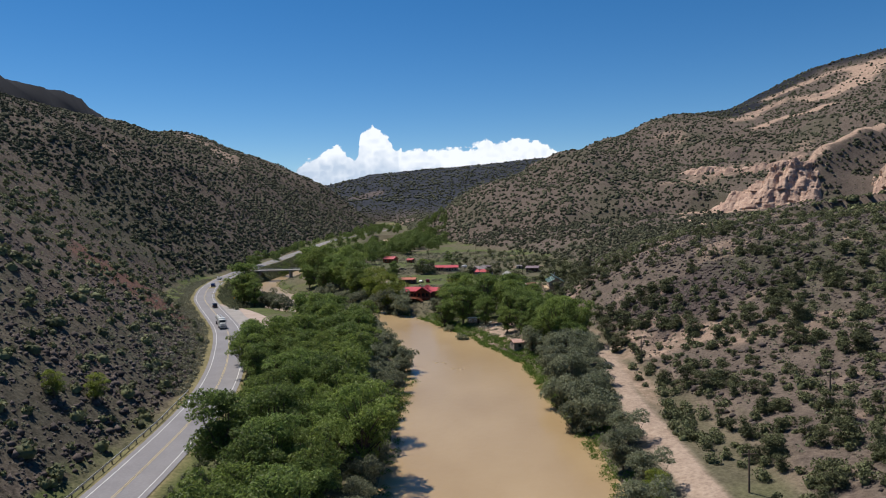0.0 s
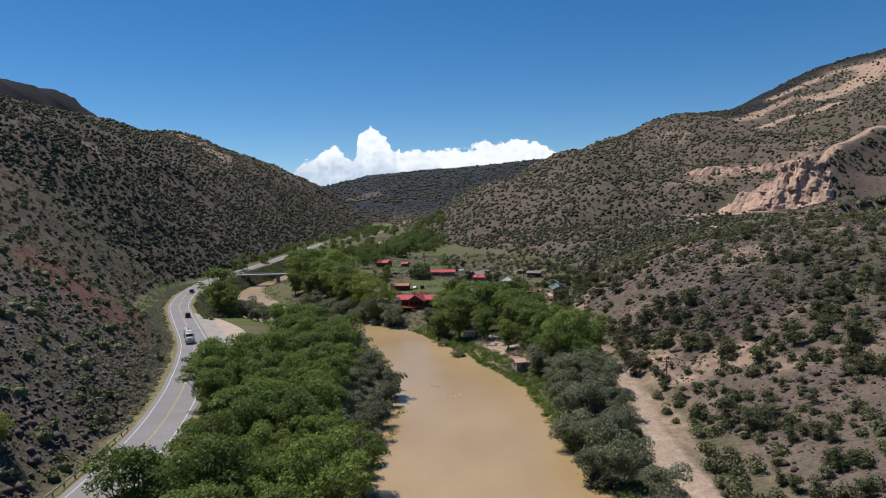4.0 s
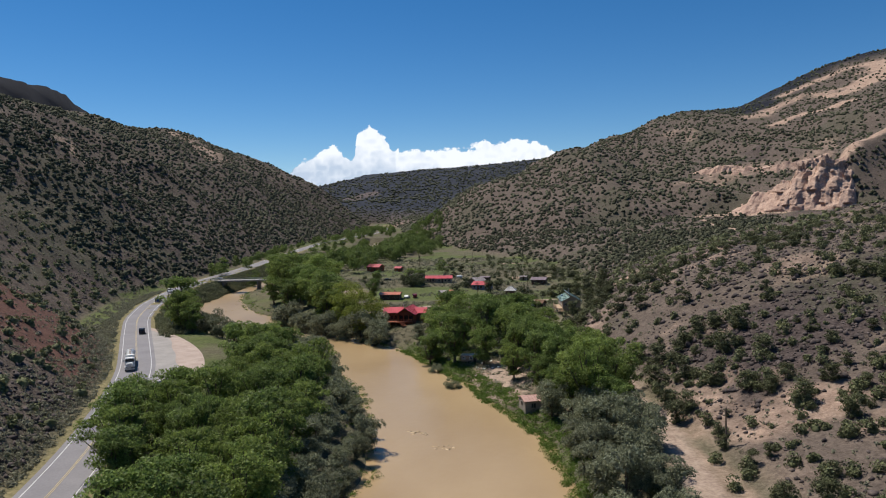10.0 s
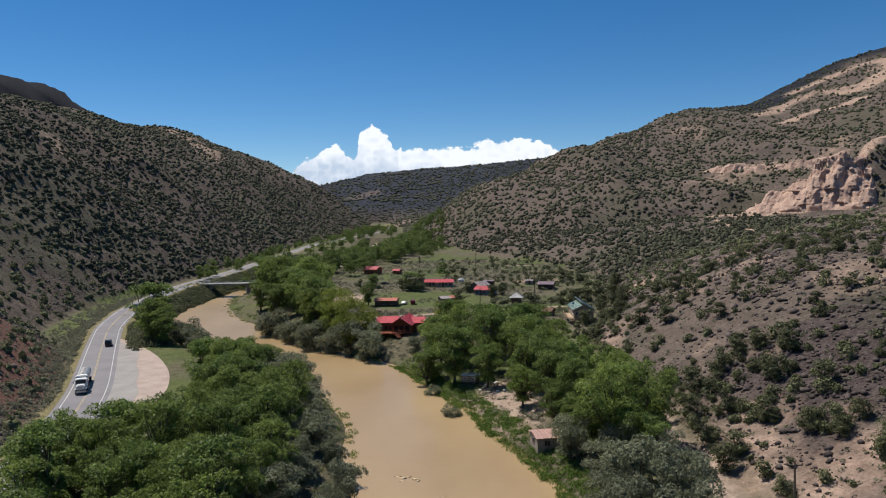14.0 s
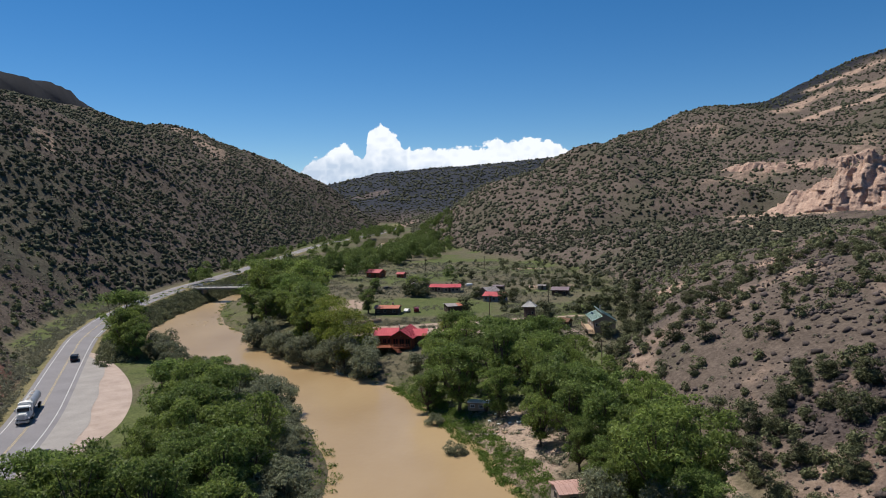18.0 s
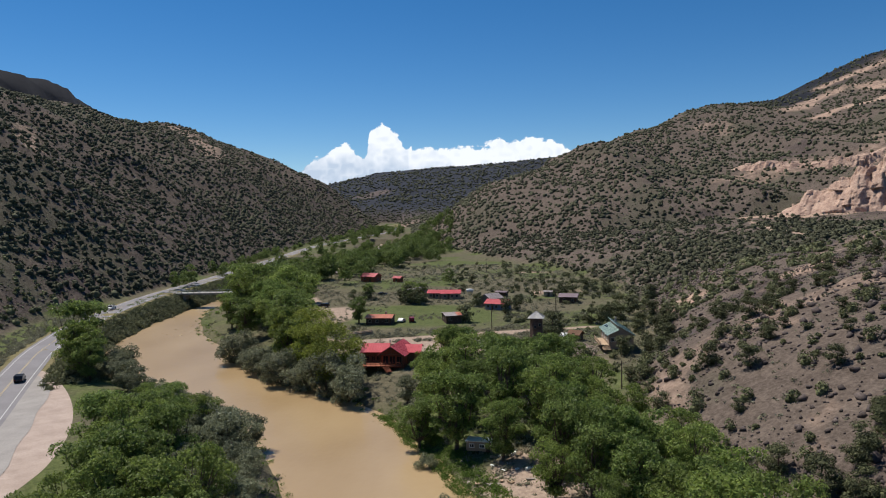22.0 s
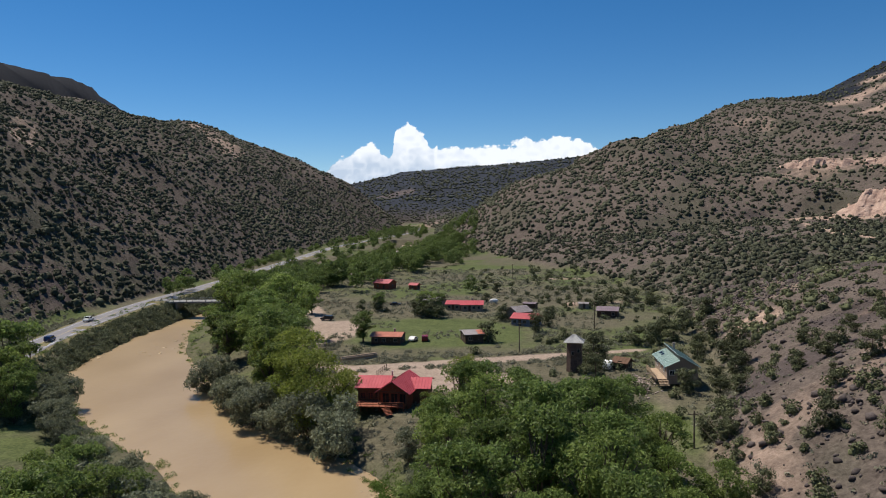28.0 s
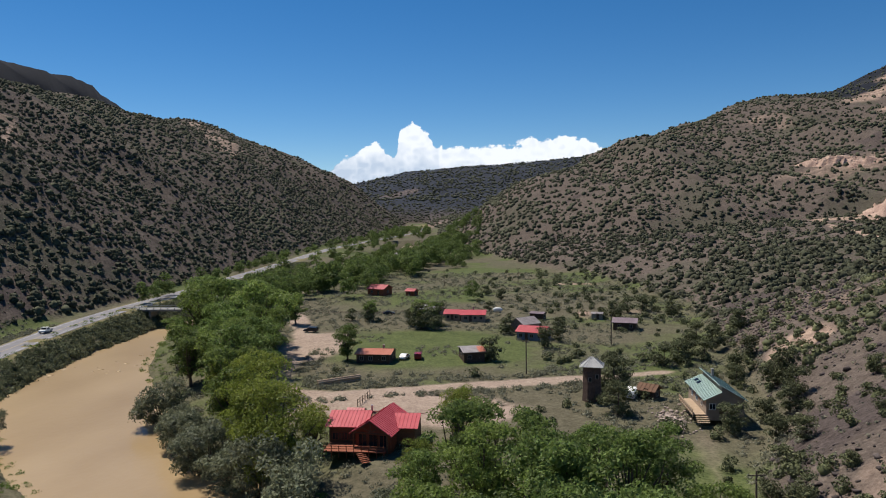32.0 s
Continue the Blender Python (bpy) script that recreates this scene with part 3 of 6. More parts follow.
# ---- river ----
def water_material():
    m = bpy.data.materials.new("muddy_water")
    m.use_nodes = True
    nt = m.node_tree
    b = nt.nodes["Principled BSDF"]
    tc = nt.nodes.new("ShaderNodeTexCoord")
    mp = nt.nodes.new("ShaderNodeMapping")
    mp.inputs["Scale"].default_value = (1.0, 0.55, 1)
    nt.links.new(tc.outputs["Object"], mp.inputs["Vector"])
    n1 = nt.nodes.new("ShaderNodeTexNoise")
    n1.inputs["Scale"].default_value, n1.inputs["Detail"].default_value = 0.05, 5
    n2 = nt.nodes.new("ShaderNodeTexNoise")
    n2.inputs["Scale"].default_value, n2.inputs["Detail"].default_value = 0.9, 4
    for n in (n1, n2):
        nt.links.new(mp.outputs["Vector"], n.inputs["Vector"])
    r = nt.nodes.new("ShaderNodeValToRGB")
    r.color_ramp.elements[0].position, r.color_ramp.elements[1].position = 0.3, 0.7
    r.color_ramp.elements[0].color, r.color_ramp.elements[1].color = (0.315, 0.218, 0.115, 1), (0.39, 0.282, 0.16, 1)
    nt.links.new(n1.outputs["Fac"], r.inputs["Fac"])
    nt.links.new(r.outputs["Color"], b.inputs["Base Color"])
    b.inputs["Roughness"].default_value = 0.28
    b.inputs["IOR"].default_value = 1.33
    bp = nt.nodes.new("ShaderNodeBump")
    bp.inputs["Strength"].default_value, bp.inputs["Distance"].default_value = 0.25, 0.12
    nt.links.new(n2.outputs["Fac"], bp.inputs["Height"])
    nt.links.new(bp.outputs["Normal"], b.inputs["Normal"])
    return m


M["water"] = water_material()
river = tagged(new("water", ribbon("water", RIVER, lambda y: 2 * half_width(y) + 8, M["water"], lambda y: np.interp(y, [-600, 420, 560, 1000, 2000], [0, 0, 0.5, 4.5, 11]))), "smooth muddy brown river water", "river", kind="structure")

# ---- road ----
road = tagged(new("road", ribbon("road", ROAD, 9.6, M["asphalt"], lambda y: road_z(y) + 0.0)), "grey two-lane asphalt highway beside the river", "road", kind="structure")


def part(name, bm, mat, parent, label=""):
    me = bpy.data.meshes.new(name)
    bm.to_mesh(me)
    bm.free()
    me.materials.append(mat)
    ob = new(name, me)
    ob.parent = parent
    return tagged(ob, label)


def strip_part(name, mesh, parent, label=""):
    ob = new(name, mesh)
    ob.parent = parent
    return tagged(ob, label)


def box(bm, cx, cy, cz, sx, sy, sz, rz=0.0, ry=0.0):
    m = Matrix.Translation((cx, cy, cz)) @ Matrix.Rotation(radians(rz), 4, "Z") @ Matrix.Rotation(radians(ry), 4, "Y") @ Matrix.Diagonal((sx, sy, sz, 1))
    return bmesh.ops.create_cube(bm, size=1, matrix=m)["verts"]


def tube(bm, pts, radii, sides=7):
    """A tapered tube through points."""
    rings = []
    for i, p in enumerate(pts):
        a = Vector(pts[max(i - 1, 0)])
        b = Vector(pts[min(i + 1, len(pts) - 1)])
        turn = (b - a).to_track_quat("Z", "Y")
        rings.append([bm.verts.new(Vector(p) + turn @ Vector((radii[i] * math.cos(k * math.tau / sides), radii[i] * math.sin(k * math.tau / sides), 0))) for k in range(sides)])
    for r, s in zip(rings, rings[1:]):
        for k in range(sides):
            bm.faces.new((r[k], r[(k + 1) % sides], s[(k + 1) % sides], s[k]))
    bm.faces.new(rings[0][::-1])
    bm.faces.new(rings[-1])


def bm_new():
    return bmesh.new()


for name, width, mat, off in (("edge_line", 0.16, "white_line", 3.75), ("edge_line", 0.16, "white_line", -3.75), ("centre_line", 0.11, "yellow_line", 0.14), ("centre_line", 0.11, "yellow_line", -0.14)):
    strip_part(name, ribbon(name, ROAD, width, M[mat], lambda y: road_z(y) + 0.03, offset=off, start=-100, stop=1300), road)

# gravel pull-off on the river side of the road
po = bm_new()
edge = []
for k in range(41):
    y = 208 + k * 2.55
    cxr = np.interp(y, [p[1] for p in ROAD], [p[0] for p in ROAD])
    wide = 5.6 + 13.5 * math.sin(math.pi * k / 40) ** 0.75
    edge.append((po.verts.new((cxr + 4.4, y, float(road_z(y)) - 0.03)), po.verts.new((cxr + wide, y, float(road_z(y)) - 0.10))))
for (a, b), (c, d) in zip(edge, edge[1:]):
    po.faces.new((a, b, d, c))
me = bpy.data.meshes.new("pull_off")
po.to_mesh(me)
po.free()
me.materials.append(M["gravel"])
tagged(new("pull_off", me), "pale gravel pull-off beside the highway", "pavement", kind="structure")
M["apron"] = material("worn_grey_apron", (0.24, 0.225, 0.215), (0.34, 0.32, 0.305), 0.9, 0.3, 4, 0.2)
ap = bm_new()
edge = []
for k in range(31):
    y = 214 + k * 3.0
    cxr = np.interp(y, [p[1] for p in ROAD], [p[0] for p in ROAD])
    w = 4.82 + (4.6 + 0.25 * math.sin(k * 0.9)) * min(1, math.sin(math.pi * k / 30) * 2.2)
    edge.append((ap.verts.new((cxr + 4.6, y, float(road_z(y)) - 0.012)), ap.verts.new((cxr + w * 1.18, y, float(road_z(y)) - 0.02))))
for (a, b), (c, d) in zip(edge, edge[1:]):
    ap.faces.new((a, b, d, c))
me = bpy.data.meshes.new("shoulder")
ap.to_mesh(me)
ap.free()
me.materials.append(M["apron"])
tagged(new("shoulder", me), "worn grey paved shoulder of the pull-off", "pavement", kind="structure")


# ---- plants ----
def leaf_cloud(rng, centres, radii, n, size, flat=1.0, low=-0.35):
    """Small bent leaf clumps over the surfaces of overlapping lobes."""
    centres, radii = np.asarray(centres, float), np.asarray(radii, float)
    pick = rng.choice(len(radii), n, p=radii ** 2 / (radii ** 2).sum())
    d = rng.normal(size=(n, 3))
    d[:, 2] = np.where(d[:, 2] < low, -d[:, 2] * 0.5, d[:, 2])
    d /= np.linalg.norm(d, axis=1)[:, None]
    p = centres[pick] + d * (radii[pick] * rng.uniform(0.68, 1.14, n))[:, None] * np.array([1, 1, flat])
    deep = np.zeros(n, bool)
    for c, r in zip(centres, radii):
        deep |= np.linalg.norm((p - c) / np.array([1, 1, flat]), axis=1) < r * 0.38
    p, d = p[~deep], d[~deep]
    n = len(p)
    normal = d * 0.75 + np.array([0, 0, 0.25]) + rng.normal(size=(n, 3)) * 0.7
    normal /= np.linalg.norm(normal, axis=1)[:, None]
    u = np.cross(normal, rng.normal(size=(n, 3)))
    u /= np.linalg.norm(u, axis=1)[:, None]
    w = np.cross(normal, u)
    s = rng.uniform(0.6, 1.35, n)[:, None] * size
    a = p - u * s * 0.6
    b = p + w * s * 0.42 + normal * s * 0.18
    c = p + u * s * 0.75
    e = p - w * s * 0.42 + normal * s * 0.12
    v = np.stack([a, b, c - (b - e) * 0.35], 1).reshape(-1, 3)
    f = np.arange(3 * n).reshape(-1, 3)
    return v, f


def tree(name, seed, height, spread, leaf_mat, leaves, leaf_size, lobes, label, category="tree", base=0.32, group="", bole=0.30, limbs=True, lobe=(0.2, 0.36), wide=(0.15, 0.8), heart=0.0, dome=False):
    rng = np.random.default_rng(seed)
    root = new(name)
    cs, rs = [], []
    for k in range(lobes):
        a, h = rng.uniform(0, math.tau), rng.uniform(base, 0.88)
        reach = spread * rng.uniform(*wide) * math.sin(math.pi * min(max((h - base * 0.6) / (1.06 - base * 0.6), 0.05), 1)) ** 0.6
        if dome:
            h = rng.uniform(0.08, 0.8)
            reach = spread * rng.uniform(*wide) * math.sqrt(1 - (0.98 * h) ** 2)
        cs.append((reach * math.cos(a), reach * math.sin(a), height * h))
        rs.append(spread * rng.uniform(*lobe))
    v, f = leaf_cloud(rng, cs, rs, leaves, leaf_size, 0.85)
    if heart:
        bm = bm_new()
        bmesh.ops.create_icosphere(bm, subdivisions=1, radius=1)
        bv = np.array([t.co[:] for t in bm.verts])
        bf = np.array([[t.index for t in g.verts] for g in bm.faces])
        bm.free()
        core = np.concatenate([np.array(c) + bv * rng.uniform(0.8, 1.1, (len(bv), 1)) * r * heart * np.array([1, 1, 0.85]) for c, r in zip(cs, rs)])
        f = np.concatenate([f, (bf[None] + len(v) + len(bv) * np.arange(len(rs))[:, None, None]).reshape(-1, 3)])
        v = np.concatenate([v, core])
    v[:, 2] = np.maximum(v[:, 2], 0.12)
    crown = new("crown", mesh_from("crown", v, f, leaf_mat))
    crown.parent = root
    bm = bm_new()
    lean = rng.normal(size=2) * 0.03 * height
    fork = (lean[0] * 0.5, lean[1] * 0.5, height * base)
    tube(bm, [(0, 0, -0.5), (lean[0] * 0.2, lean[1] * 0.2, height * base * 0.5), fork, (lean[0], lean[1], height * 0.7)], [bole * 1.3, bole, bole * 0.85, bole * 0.25])
    for c in cs[:max(5, lobes // 2)] if limbs else ():
        mid = [(fork[i] + c[i]) / 2 + rng.normal() * 0.04 * height for i in range(3)]
        tube(bm, [fork, mid, c], [bole * 0.5, bole * 0.33, bole * 0.1], 5)
    part("trunk", bm, M["bark"], root, "grey-brown limbed trunk" if limbs else "grey-brown stem")
    return tagged(root, label, category, group)


def place(kinds, spots, rng, low=0.85, high=1.2):
    for i, (x, y, s) in enumerate(spots):
        t = kinds[int(rng.integers(len(kinds)))]
        k = s * rng.uniform(low, high)
        m = Matrix.Translation((x, y, ground_z(x, y) - 0.1)) @ Matrix.Rotation(rng.uniform(0, math.tau), 4, "Z")
        ob = copy_thing(t, m)
        ob.scale = (k * rng.uniform(0.9, 1.12), k * rng.uniform(0.9, 1.12), k)


green_kinds = [tree("cottonwood_tree", 10 + k, 12, 5.2, M["leaf" if k < 3 else "leaf_mid"], 8800, 0.30, 50, "tall green cottonwood tree in full leaf on the river bank", base=0.16, lobe=(0.15, 0.3), wide=(0.1, 0.86), heart=0.3, group="cottonwoods along the river") for k in range(5)]
far_crowns = []
for k in range(4):
    far_rng = np.random.default_rng(20 + k)
    a, h = far_rng.uniform(0, math.tau, 16), far_rng.uniform(0.14, 0.85, 16)
    reach = 4.4 * far_rng.uniform(0.1, 0.9, 16) * np.sin(math.pi * np.clip(h, 0.1, 1)) ** 0.6
    far_crowns.append(leaf_cloud(far_rng, np.stack([reach * np.cos(a), reach * np.sin(a), 11 * h], 1), far_rng.uniform(1.2, 2.4, 16), 1300, 0.62, 0.85)[0])
yellow_kinds = [tree("cottonwood_tree", 30 + k, 11, 4.6, M["leaf_yellow"], 14000, 0.2, 44, "yellow-green cottonwood tree beside the river", base=0.14, group="cottonwoods along the river") for k in range(2)]
olive_kinds = [tree("olive_tree", 40 + k, 6.0, 3.6, M["leaf_grey"], 5500, 0.23, 26, "grey-green bushy olive tree at the water", base=0.12, heart=0.35, group="olive trees along the bank", bole=0.14) for k in range(3)]
juniper_kinds = [tree("juniper", 50 + k, 3.0, 1.7, M["juniper"], 3000, 0.12, 18, "dark green round juniper bush on the stony slope", "shrub", 0.1, "junipers near the path", 0.1, False, (0.28, 0.44), (0.1, 0.75), 0.45, True) for k in range(4)]
thin_kinds = [tree("cottonwood_tree", 70, 11, 4.6, M["leaf_mid"], 1500, 0.3, 24, "thin-crowned old cottonwood with bare crooked limbs", base=0.2, group="cottonwoods along the river", bole=0.26, lobe=(0.1, 0.2))]
masters = thin_kinds + green_kinds + yellow_kinds + olive_kinds + juniper_kinds


def river_x(y):
    return np.interp(y, [p[1] for p in RIVER], [p[0] for p in RIVER])


def road_x(y):
    return np.interp(y, [p[1] for p in ROAD], [p[0] for p in ROAD])


rng = np.random.default_rng(7)
green, yellow, olive = [], [], []
# wood between road and river
for y in np.arange(62, 282, 7.0):
    lo = np.interp(y, [62, 120, 160, 185, 206, 231, 250, 272], [-36, -40, -44, -51, -55, -60, -64, -72])
    hi = river_x(y) - half_width(y) - 2.5
    x = hi - 1.0
    first = True
    while x > lo:
        if y > np.interp(x, [-78, -60, -44, -26], [272, 258, 234, 208]):
            x -= 5.0
            continue
        yy, xx = y + rng.uniform(-2.2, 2.2), x + rng.uniform(-1.4, 1.4)
        if (first and rng.uniform() < 0.8) or (hi - x < 9 and y > 140):
            olive.append((xx, yy, rng.uniform(0.8, 1.15)))
            x -= 5.0
        else:
            green.append((xx, yy, rng.uniform(0.78, 1.1)))
            x -= 7.6
        first = False
green += [(-57.5, 176, .95), (-55, 168, .9), (-62, 181, .85), (-52, 162, .8), (-60.5, 186, 1.0), (-55, 193, .95), (-53.5, 184, .9), (-58, 200, .75), (-50, 177, .85), (-61.5, 193, .7), (-66, 270, .6), (-60, 264, .7), (-52, 258, .8), (-71, 277, .55), (-57, 254, .8), (-104, 309, 1.4), (-100, 303, 1.15), (-107, 314, 1.2), (-96, 299, .8)]
# grove and lodge trees on the far bank
for x, y, s in [(-13, 264, 1), (-6, 258, 1.05), (-4, 270, 1.1), (3, 262, 1.15), (2, 250, 1), (10, 256, 1.1), (11, 244, 1.1), (14, 232, 1.1), (9, 233, .9), (18, 222, 1.05), (20, 236, 1), (12, 268, 1.1), (-10, 276, 1.05), (5, 277, 1.15), (-13, 287, 1), (-5, 288, 1.1), (4, 290, 1.15), (12, 282, 1.1), (17, 250, 1), (19, 264, 1), (-8, 297, 1), (1, 300, 1.05), (9, 297, 1.05), (16, 292, .95), (21, 278, .85), (24, 240, .75), (25, 228, .75), (22, 214, .8), (16, 212, .75), (14, 220, .8), (23, 252, .75), (25, 262, .7), (19, 206, .7), (25, 214, 1.1), (29, 221, 1.0), (22, 204, 1.15), (28, 206, 1.0), (28, 232, .85), (29, 242, .8), (26, 197, .8)]:
    green.append((x, y, s))
yellow += [(-38.5, 306, 1.6), (-47, 320, 1.75), (-36, 318, .9), (-58, 334, 1.3), (-15, 299, .75), (-11, 321, .85), (-74, 118, .55), (-71, 126, .5), (23, 96, .6)]
# trees along the upstream bank and through the valley
for x, y, s in [(-58, 343, 1.1), (-66, 354, 1.25), (-72, 366, 1.35), (-78, 378, 1.4), (-70, 386, 1.3), (-86, 390, 1.4), (-92, 404, 1.3), (-80, 408, 1.3), (-98, 418, 1.2), (-102, 432, 1.1), (-92, 430, 1.1), (-108, 446, 1), (-83, 422, 1.1), (-74, 400, 1.2), (-57, 333, .95), (-62, 364, 1.1), (-66, 374, 1.15), (-80, 364, 1), (-92, 384, .9), (-90, 450, .9), (-100, 456, .9), (-78, 440, .8)]:
    green.append((x, y, s * 1.22))
for y in np.arange(480, 1010, 9.0):
    w = np.interp(y, [480, 560, 700, 1000], [22, 42, 40, 30])
    for k in range(3 if y < 800 else 2):
        green.append((river_x(y) + 16 + rng.uniform(0, w), y + rng.uniform(-5, 5), rng.uniform(0.7, 1.0)))
    if rng.uniform() < 0.6:
        green.append((river_x(y) - 16 - rng.uniform(0, 8), y, rng.uniform(0.5, 0.8)))
for y in np.arange(520, 1060, 8.0):
    a, b = road_x(y) + 11, river_x(y) + 75
    for k in range(4):
        x = a + (b - a) * rng.uniform(0, 1) ** 0.8
        if abs(x - river_x(y)) > half_width(y) + 5 and (x < river_x(y) + 40 or y > 640):
            green.append((x, y + rng.uniform(-4, 4), rng.uniform(0.35, 0.8)))
    if y > 560 and rng.uniform() < 0.5:
        green.append((road_x(y) - 9 - rng.uniform(0, 3), y, rng.uniform(0.35, 0.6)))
green += [(-137, 497, .75), (-158 + 14, 575, .7), (-46, 384, .92), (-53, 447, .62), (-33, 437, .75), (-29, 440, .6), (-69, 520, .8), (-75, 505, .8), (-20, 500, .6)]
for y in np.arange(1040, 1420, 6.0):
    green.append((np.interp(y, [1040, 1420], [-190, -195]) + rng.uniform(0, 90) * (1 - (y - 1040) / 700), y, rng.uniform(0.5, 0.9)))
for y in np.arange(300, 345, 5.5):
    olive.append((river_x(y) + half_width(y) + 6 + rng.uniform(-1, 2), y - 4, rng.uniform(1.35, 1.8)))
for x, y, s in [(22, 186, 1.2), (17, 182, .9), (18, 168, .8), (17, 152, .9), (19, 192, .9), (26, 160, .8), (18, 135, .8), (27, 180, 1), (19, 176, 1.1), (24, 168, 1), (20, 160, 1.1), (24, 150, .9), (20, 142, 1), (22, 132, .95), (25, 122, .9), (22, 112, 1), (24, 102, .9), (21, 92, .9), (15, 204, .9), (22, 200, 1), (-14, 272, .7), (-18, 288, .7), (-11, 254, .5), (-50, 322, .9), (-46, 312, .8), (-6, 236, .5), (28, 196, .8)]:
    olive.append((x, y, s * 1.3))
olive += [(x, y, s) for x, y, s in [(-44, 250, 1.3), (-48, 258, 1.4), (-39, 240, 1.3), (-52, 263, 1.2), (-36, 233, 1.3), (-41, 250, 1.0), (-34, 226, 1.2), (-56, 270, 1.0), (-32, 219, 1.1), (-44, 262, 0.9), (-38, 222, 1.2), (-44, 232, 1.3), (-47, 244, 1.2), (-40, 214, 1.1), (-29, 208, 1.2), (-33, 212, 1.0), (-52, 254, 1.1), (-58, 262, 1.2), (-92, 306, 1.3), (-88, 300, 1.2), (-97, 314, 1.3), (-84, 294, 1.2), (-102, 323, 1.1), (-79, 288, 1.1), (-72, 282, 1.1), (-65, 276, 1.1)]]
place(green_kinds, [g for g in green if g[1] < 460], rng)
far_v = []
for x, y, s in [g for g in green if g[1] >= 460]:
    v = far_crowns[int(rng.integers(4))] * np.array([1, 1, rng.uniform(0.8, 1.15)]) * s * 1.4
    t = rng.uniform(0, math.tau)
    v = np.stack([v[:, 0] * math.cos(t) - v[:, 1] * math.sin(t) + x, v[:, 0] * math.sin(t) + v[:, 1] * math.cos(t) + y, v[:, 2] + ground_z(x, y)], 1)
    far_v.append(v)
far_v = np.concatenate(far_v)
tagged(new("riverside_woods", mesh_from("riverside_woods", far_v, np.arange(len(far_v)).reshape(-1, 3), M["leaf"])), "green cottonwoods lining the upper river and highway", "trees", kind="stuff")
place(yellow_kinds, yellow, rng, 0.9, 1.1)
place(olive_kinds, olive, rng)
place(thin_kinds, [(-9.5, 313, .95), (-4.5, 309, .8)], rng, 0.95, 1.05)


def scatter(y0, y1, per, rng):
    """Random spots in the part of the plan that the flight looks over."""
    wide0, wide1 = 0.74 * (y0 + 60) + 60, 0.74 * (y1 + 60) + 60
    n = int((wide0 + wide1) * (y1 - y0) / per)
    y = rng.uniform(y0, y1, n)
    x = rng.uniform(-1, 1, n) * (0.74 * (y + 60) + 60)
    return x, y


def bushes(name, x, y, z, r, mat, label, leaves, size, rng, tall=0.9, category="shrub", lobes=4, sides=7):
    """Rounded evergreen bushes: a leafy heart of soft domes under a skin of small sprays."""
    n = len(x)
    turn = rng.uniform(0, math.tau, (n, lobes)) + np.arange(lobes)[None] * math.tau / lobes
    reach = rng.uniform(0.2, 0.52, (n, lobes))
    lc = np.stack([reach * np.cos(turn), reach * np.sin(turn), rng.uniform(0.12, 0.6, (n, lobes))], 2)
    lr = rng.uniform(0.38, 0.62, (n, lobes))
    v, f, base = [], [], 0
    if leaves:
        pick = rng.integers(0, lobes, (n, leaves))
        rows = np.arange(n)[:, None]
        d = rng.normal(size=(n, leaves, 3))
        d[:, :, 2] = np.where(d[:, :, 2] < -0.5, -d[:, :, 2], d[:, :, 2])
        d /= np.linalg.norm(d, axis=2)[:, :, None]
        pos = lc[rows, pick] + d * (lr[rows, pick] * rng.uniform(0.82, 1.14, (n, leaves)))[:, :, None]
        pos[:, :, 2] = np.maximum(pos[:, :, 2], 0.02) * tall
        pos = pos * r[:, None, None] + np.stack([x, y, z], 1)[:, None, :]
        nor = d + rng.normal(size=d.shape) * 0.55
        u = np.cross(nor, rng.normal(size=d.shape))
        u /= np.linalg.norm(u, axis=2)[:, :, None]
        w = np.cross(nor, u)
        w /= np.linalg.norm(w, axis=2)[:, :, None]
        k = rng.uniform(0.6, 1.4, (n, leaves, 1)) * size * np.sqrt(r)[:, None, None]
        lv = np.stack([pos - u * k - w * k * 0.6, pos + u * k - w * k * 0.6, pos + w * k * 1.1 + d * k * 0.3], 2).reshape(-1, 3)
        v.append(lv)
        f.append(np.arange(len(lv)).reshape(-1, 3))
        base = len(lv)
    a = np.arange(sides) * math.tau / sides
    rings = [np.stack([rad * np.cos(a + off), rad * np.sin(a + off), 0 * a + h], 1) for rad, off, h in ((0.84, 0, -0.25), (0.96, 0.4, 0.3), (0.62, 0.1, 0.78))]
    dome = np.concatenate(rings + [[[0, 0, 1.0]]])
    tri = []
    for g in range(2):
        for i in range(sides):
            j = (i + 1) % sides
            tri += [(g * sides + i, g * sides + j, (g + 1) * sides + i), (g * sides + j, (g + 1) * sides + j, (g + 1) * sides + i)]
    tri += [(2 * sides + i, 2 * sides + (i + 1) % sides, 3 * sides) for i in range(sides)]
    tri = np.array(tri)
    hv = dome[None] * rng.uniform(0.68, 1.16, (n, len(dome), 1)) * np.stack([rng.uniform(0.75, 1.15, n), rng.uniform(0.75, 1.15, n), np.full(n, tall)], 1)[:, None, :]
    hv = hv * (r * (0.5 if leaves > 60 else 0.8 if leaves > 20 else 0.95))[:, None, None] + np.stack([x, y, z], 1)[:, None, :]
    f.append((tri[None] + base + len(dome) * np.arange(n)[:, None, None]).reshape(-1, 3))
    v.append(hv.reshape(-1, 3))
    ob = new(name, mesh_from(name, np.concatenate(v), np.concatenate(f), mat, True))
    return tagged(ob, label, category, kind="stuff")


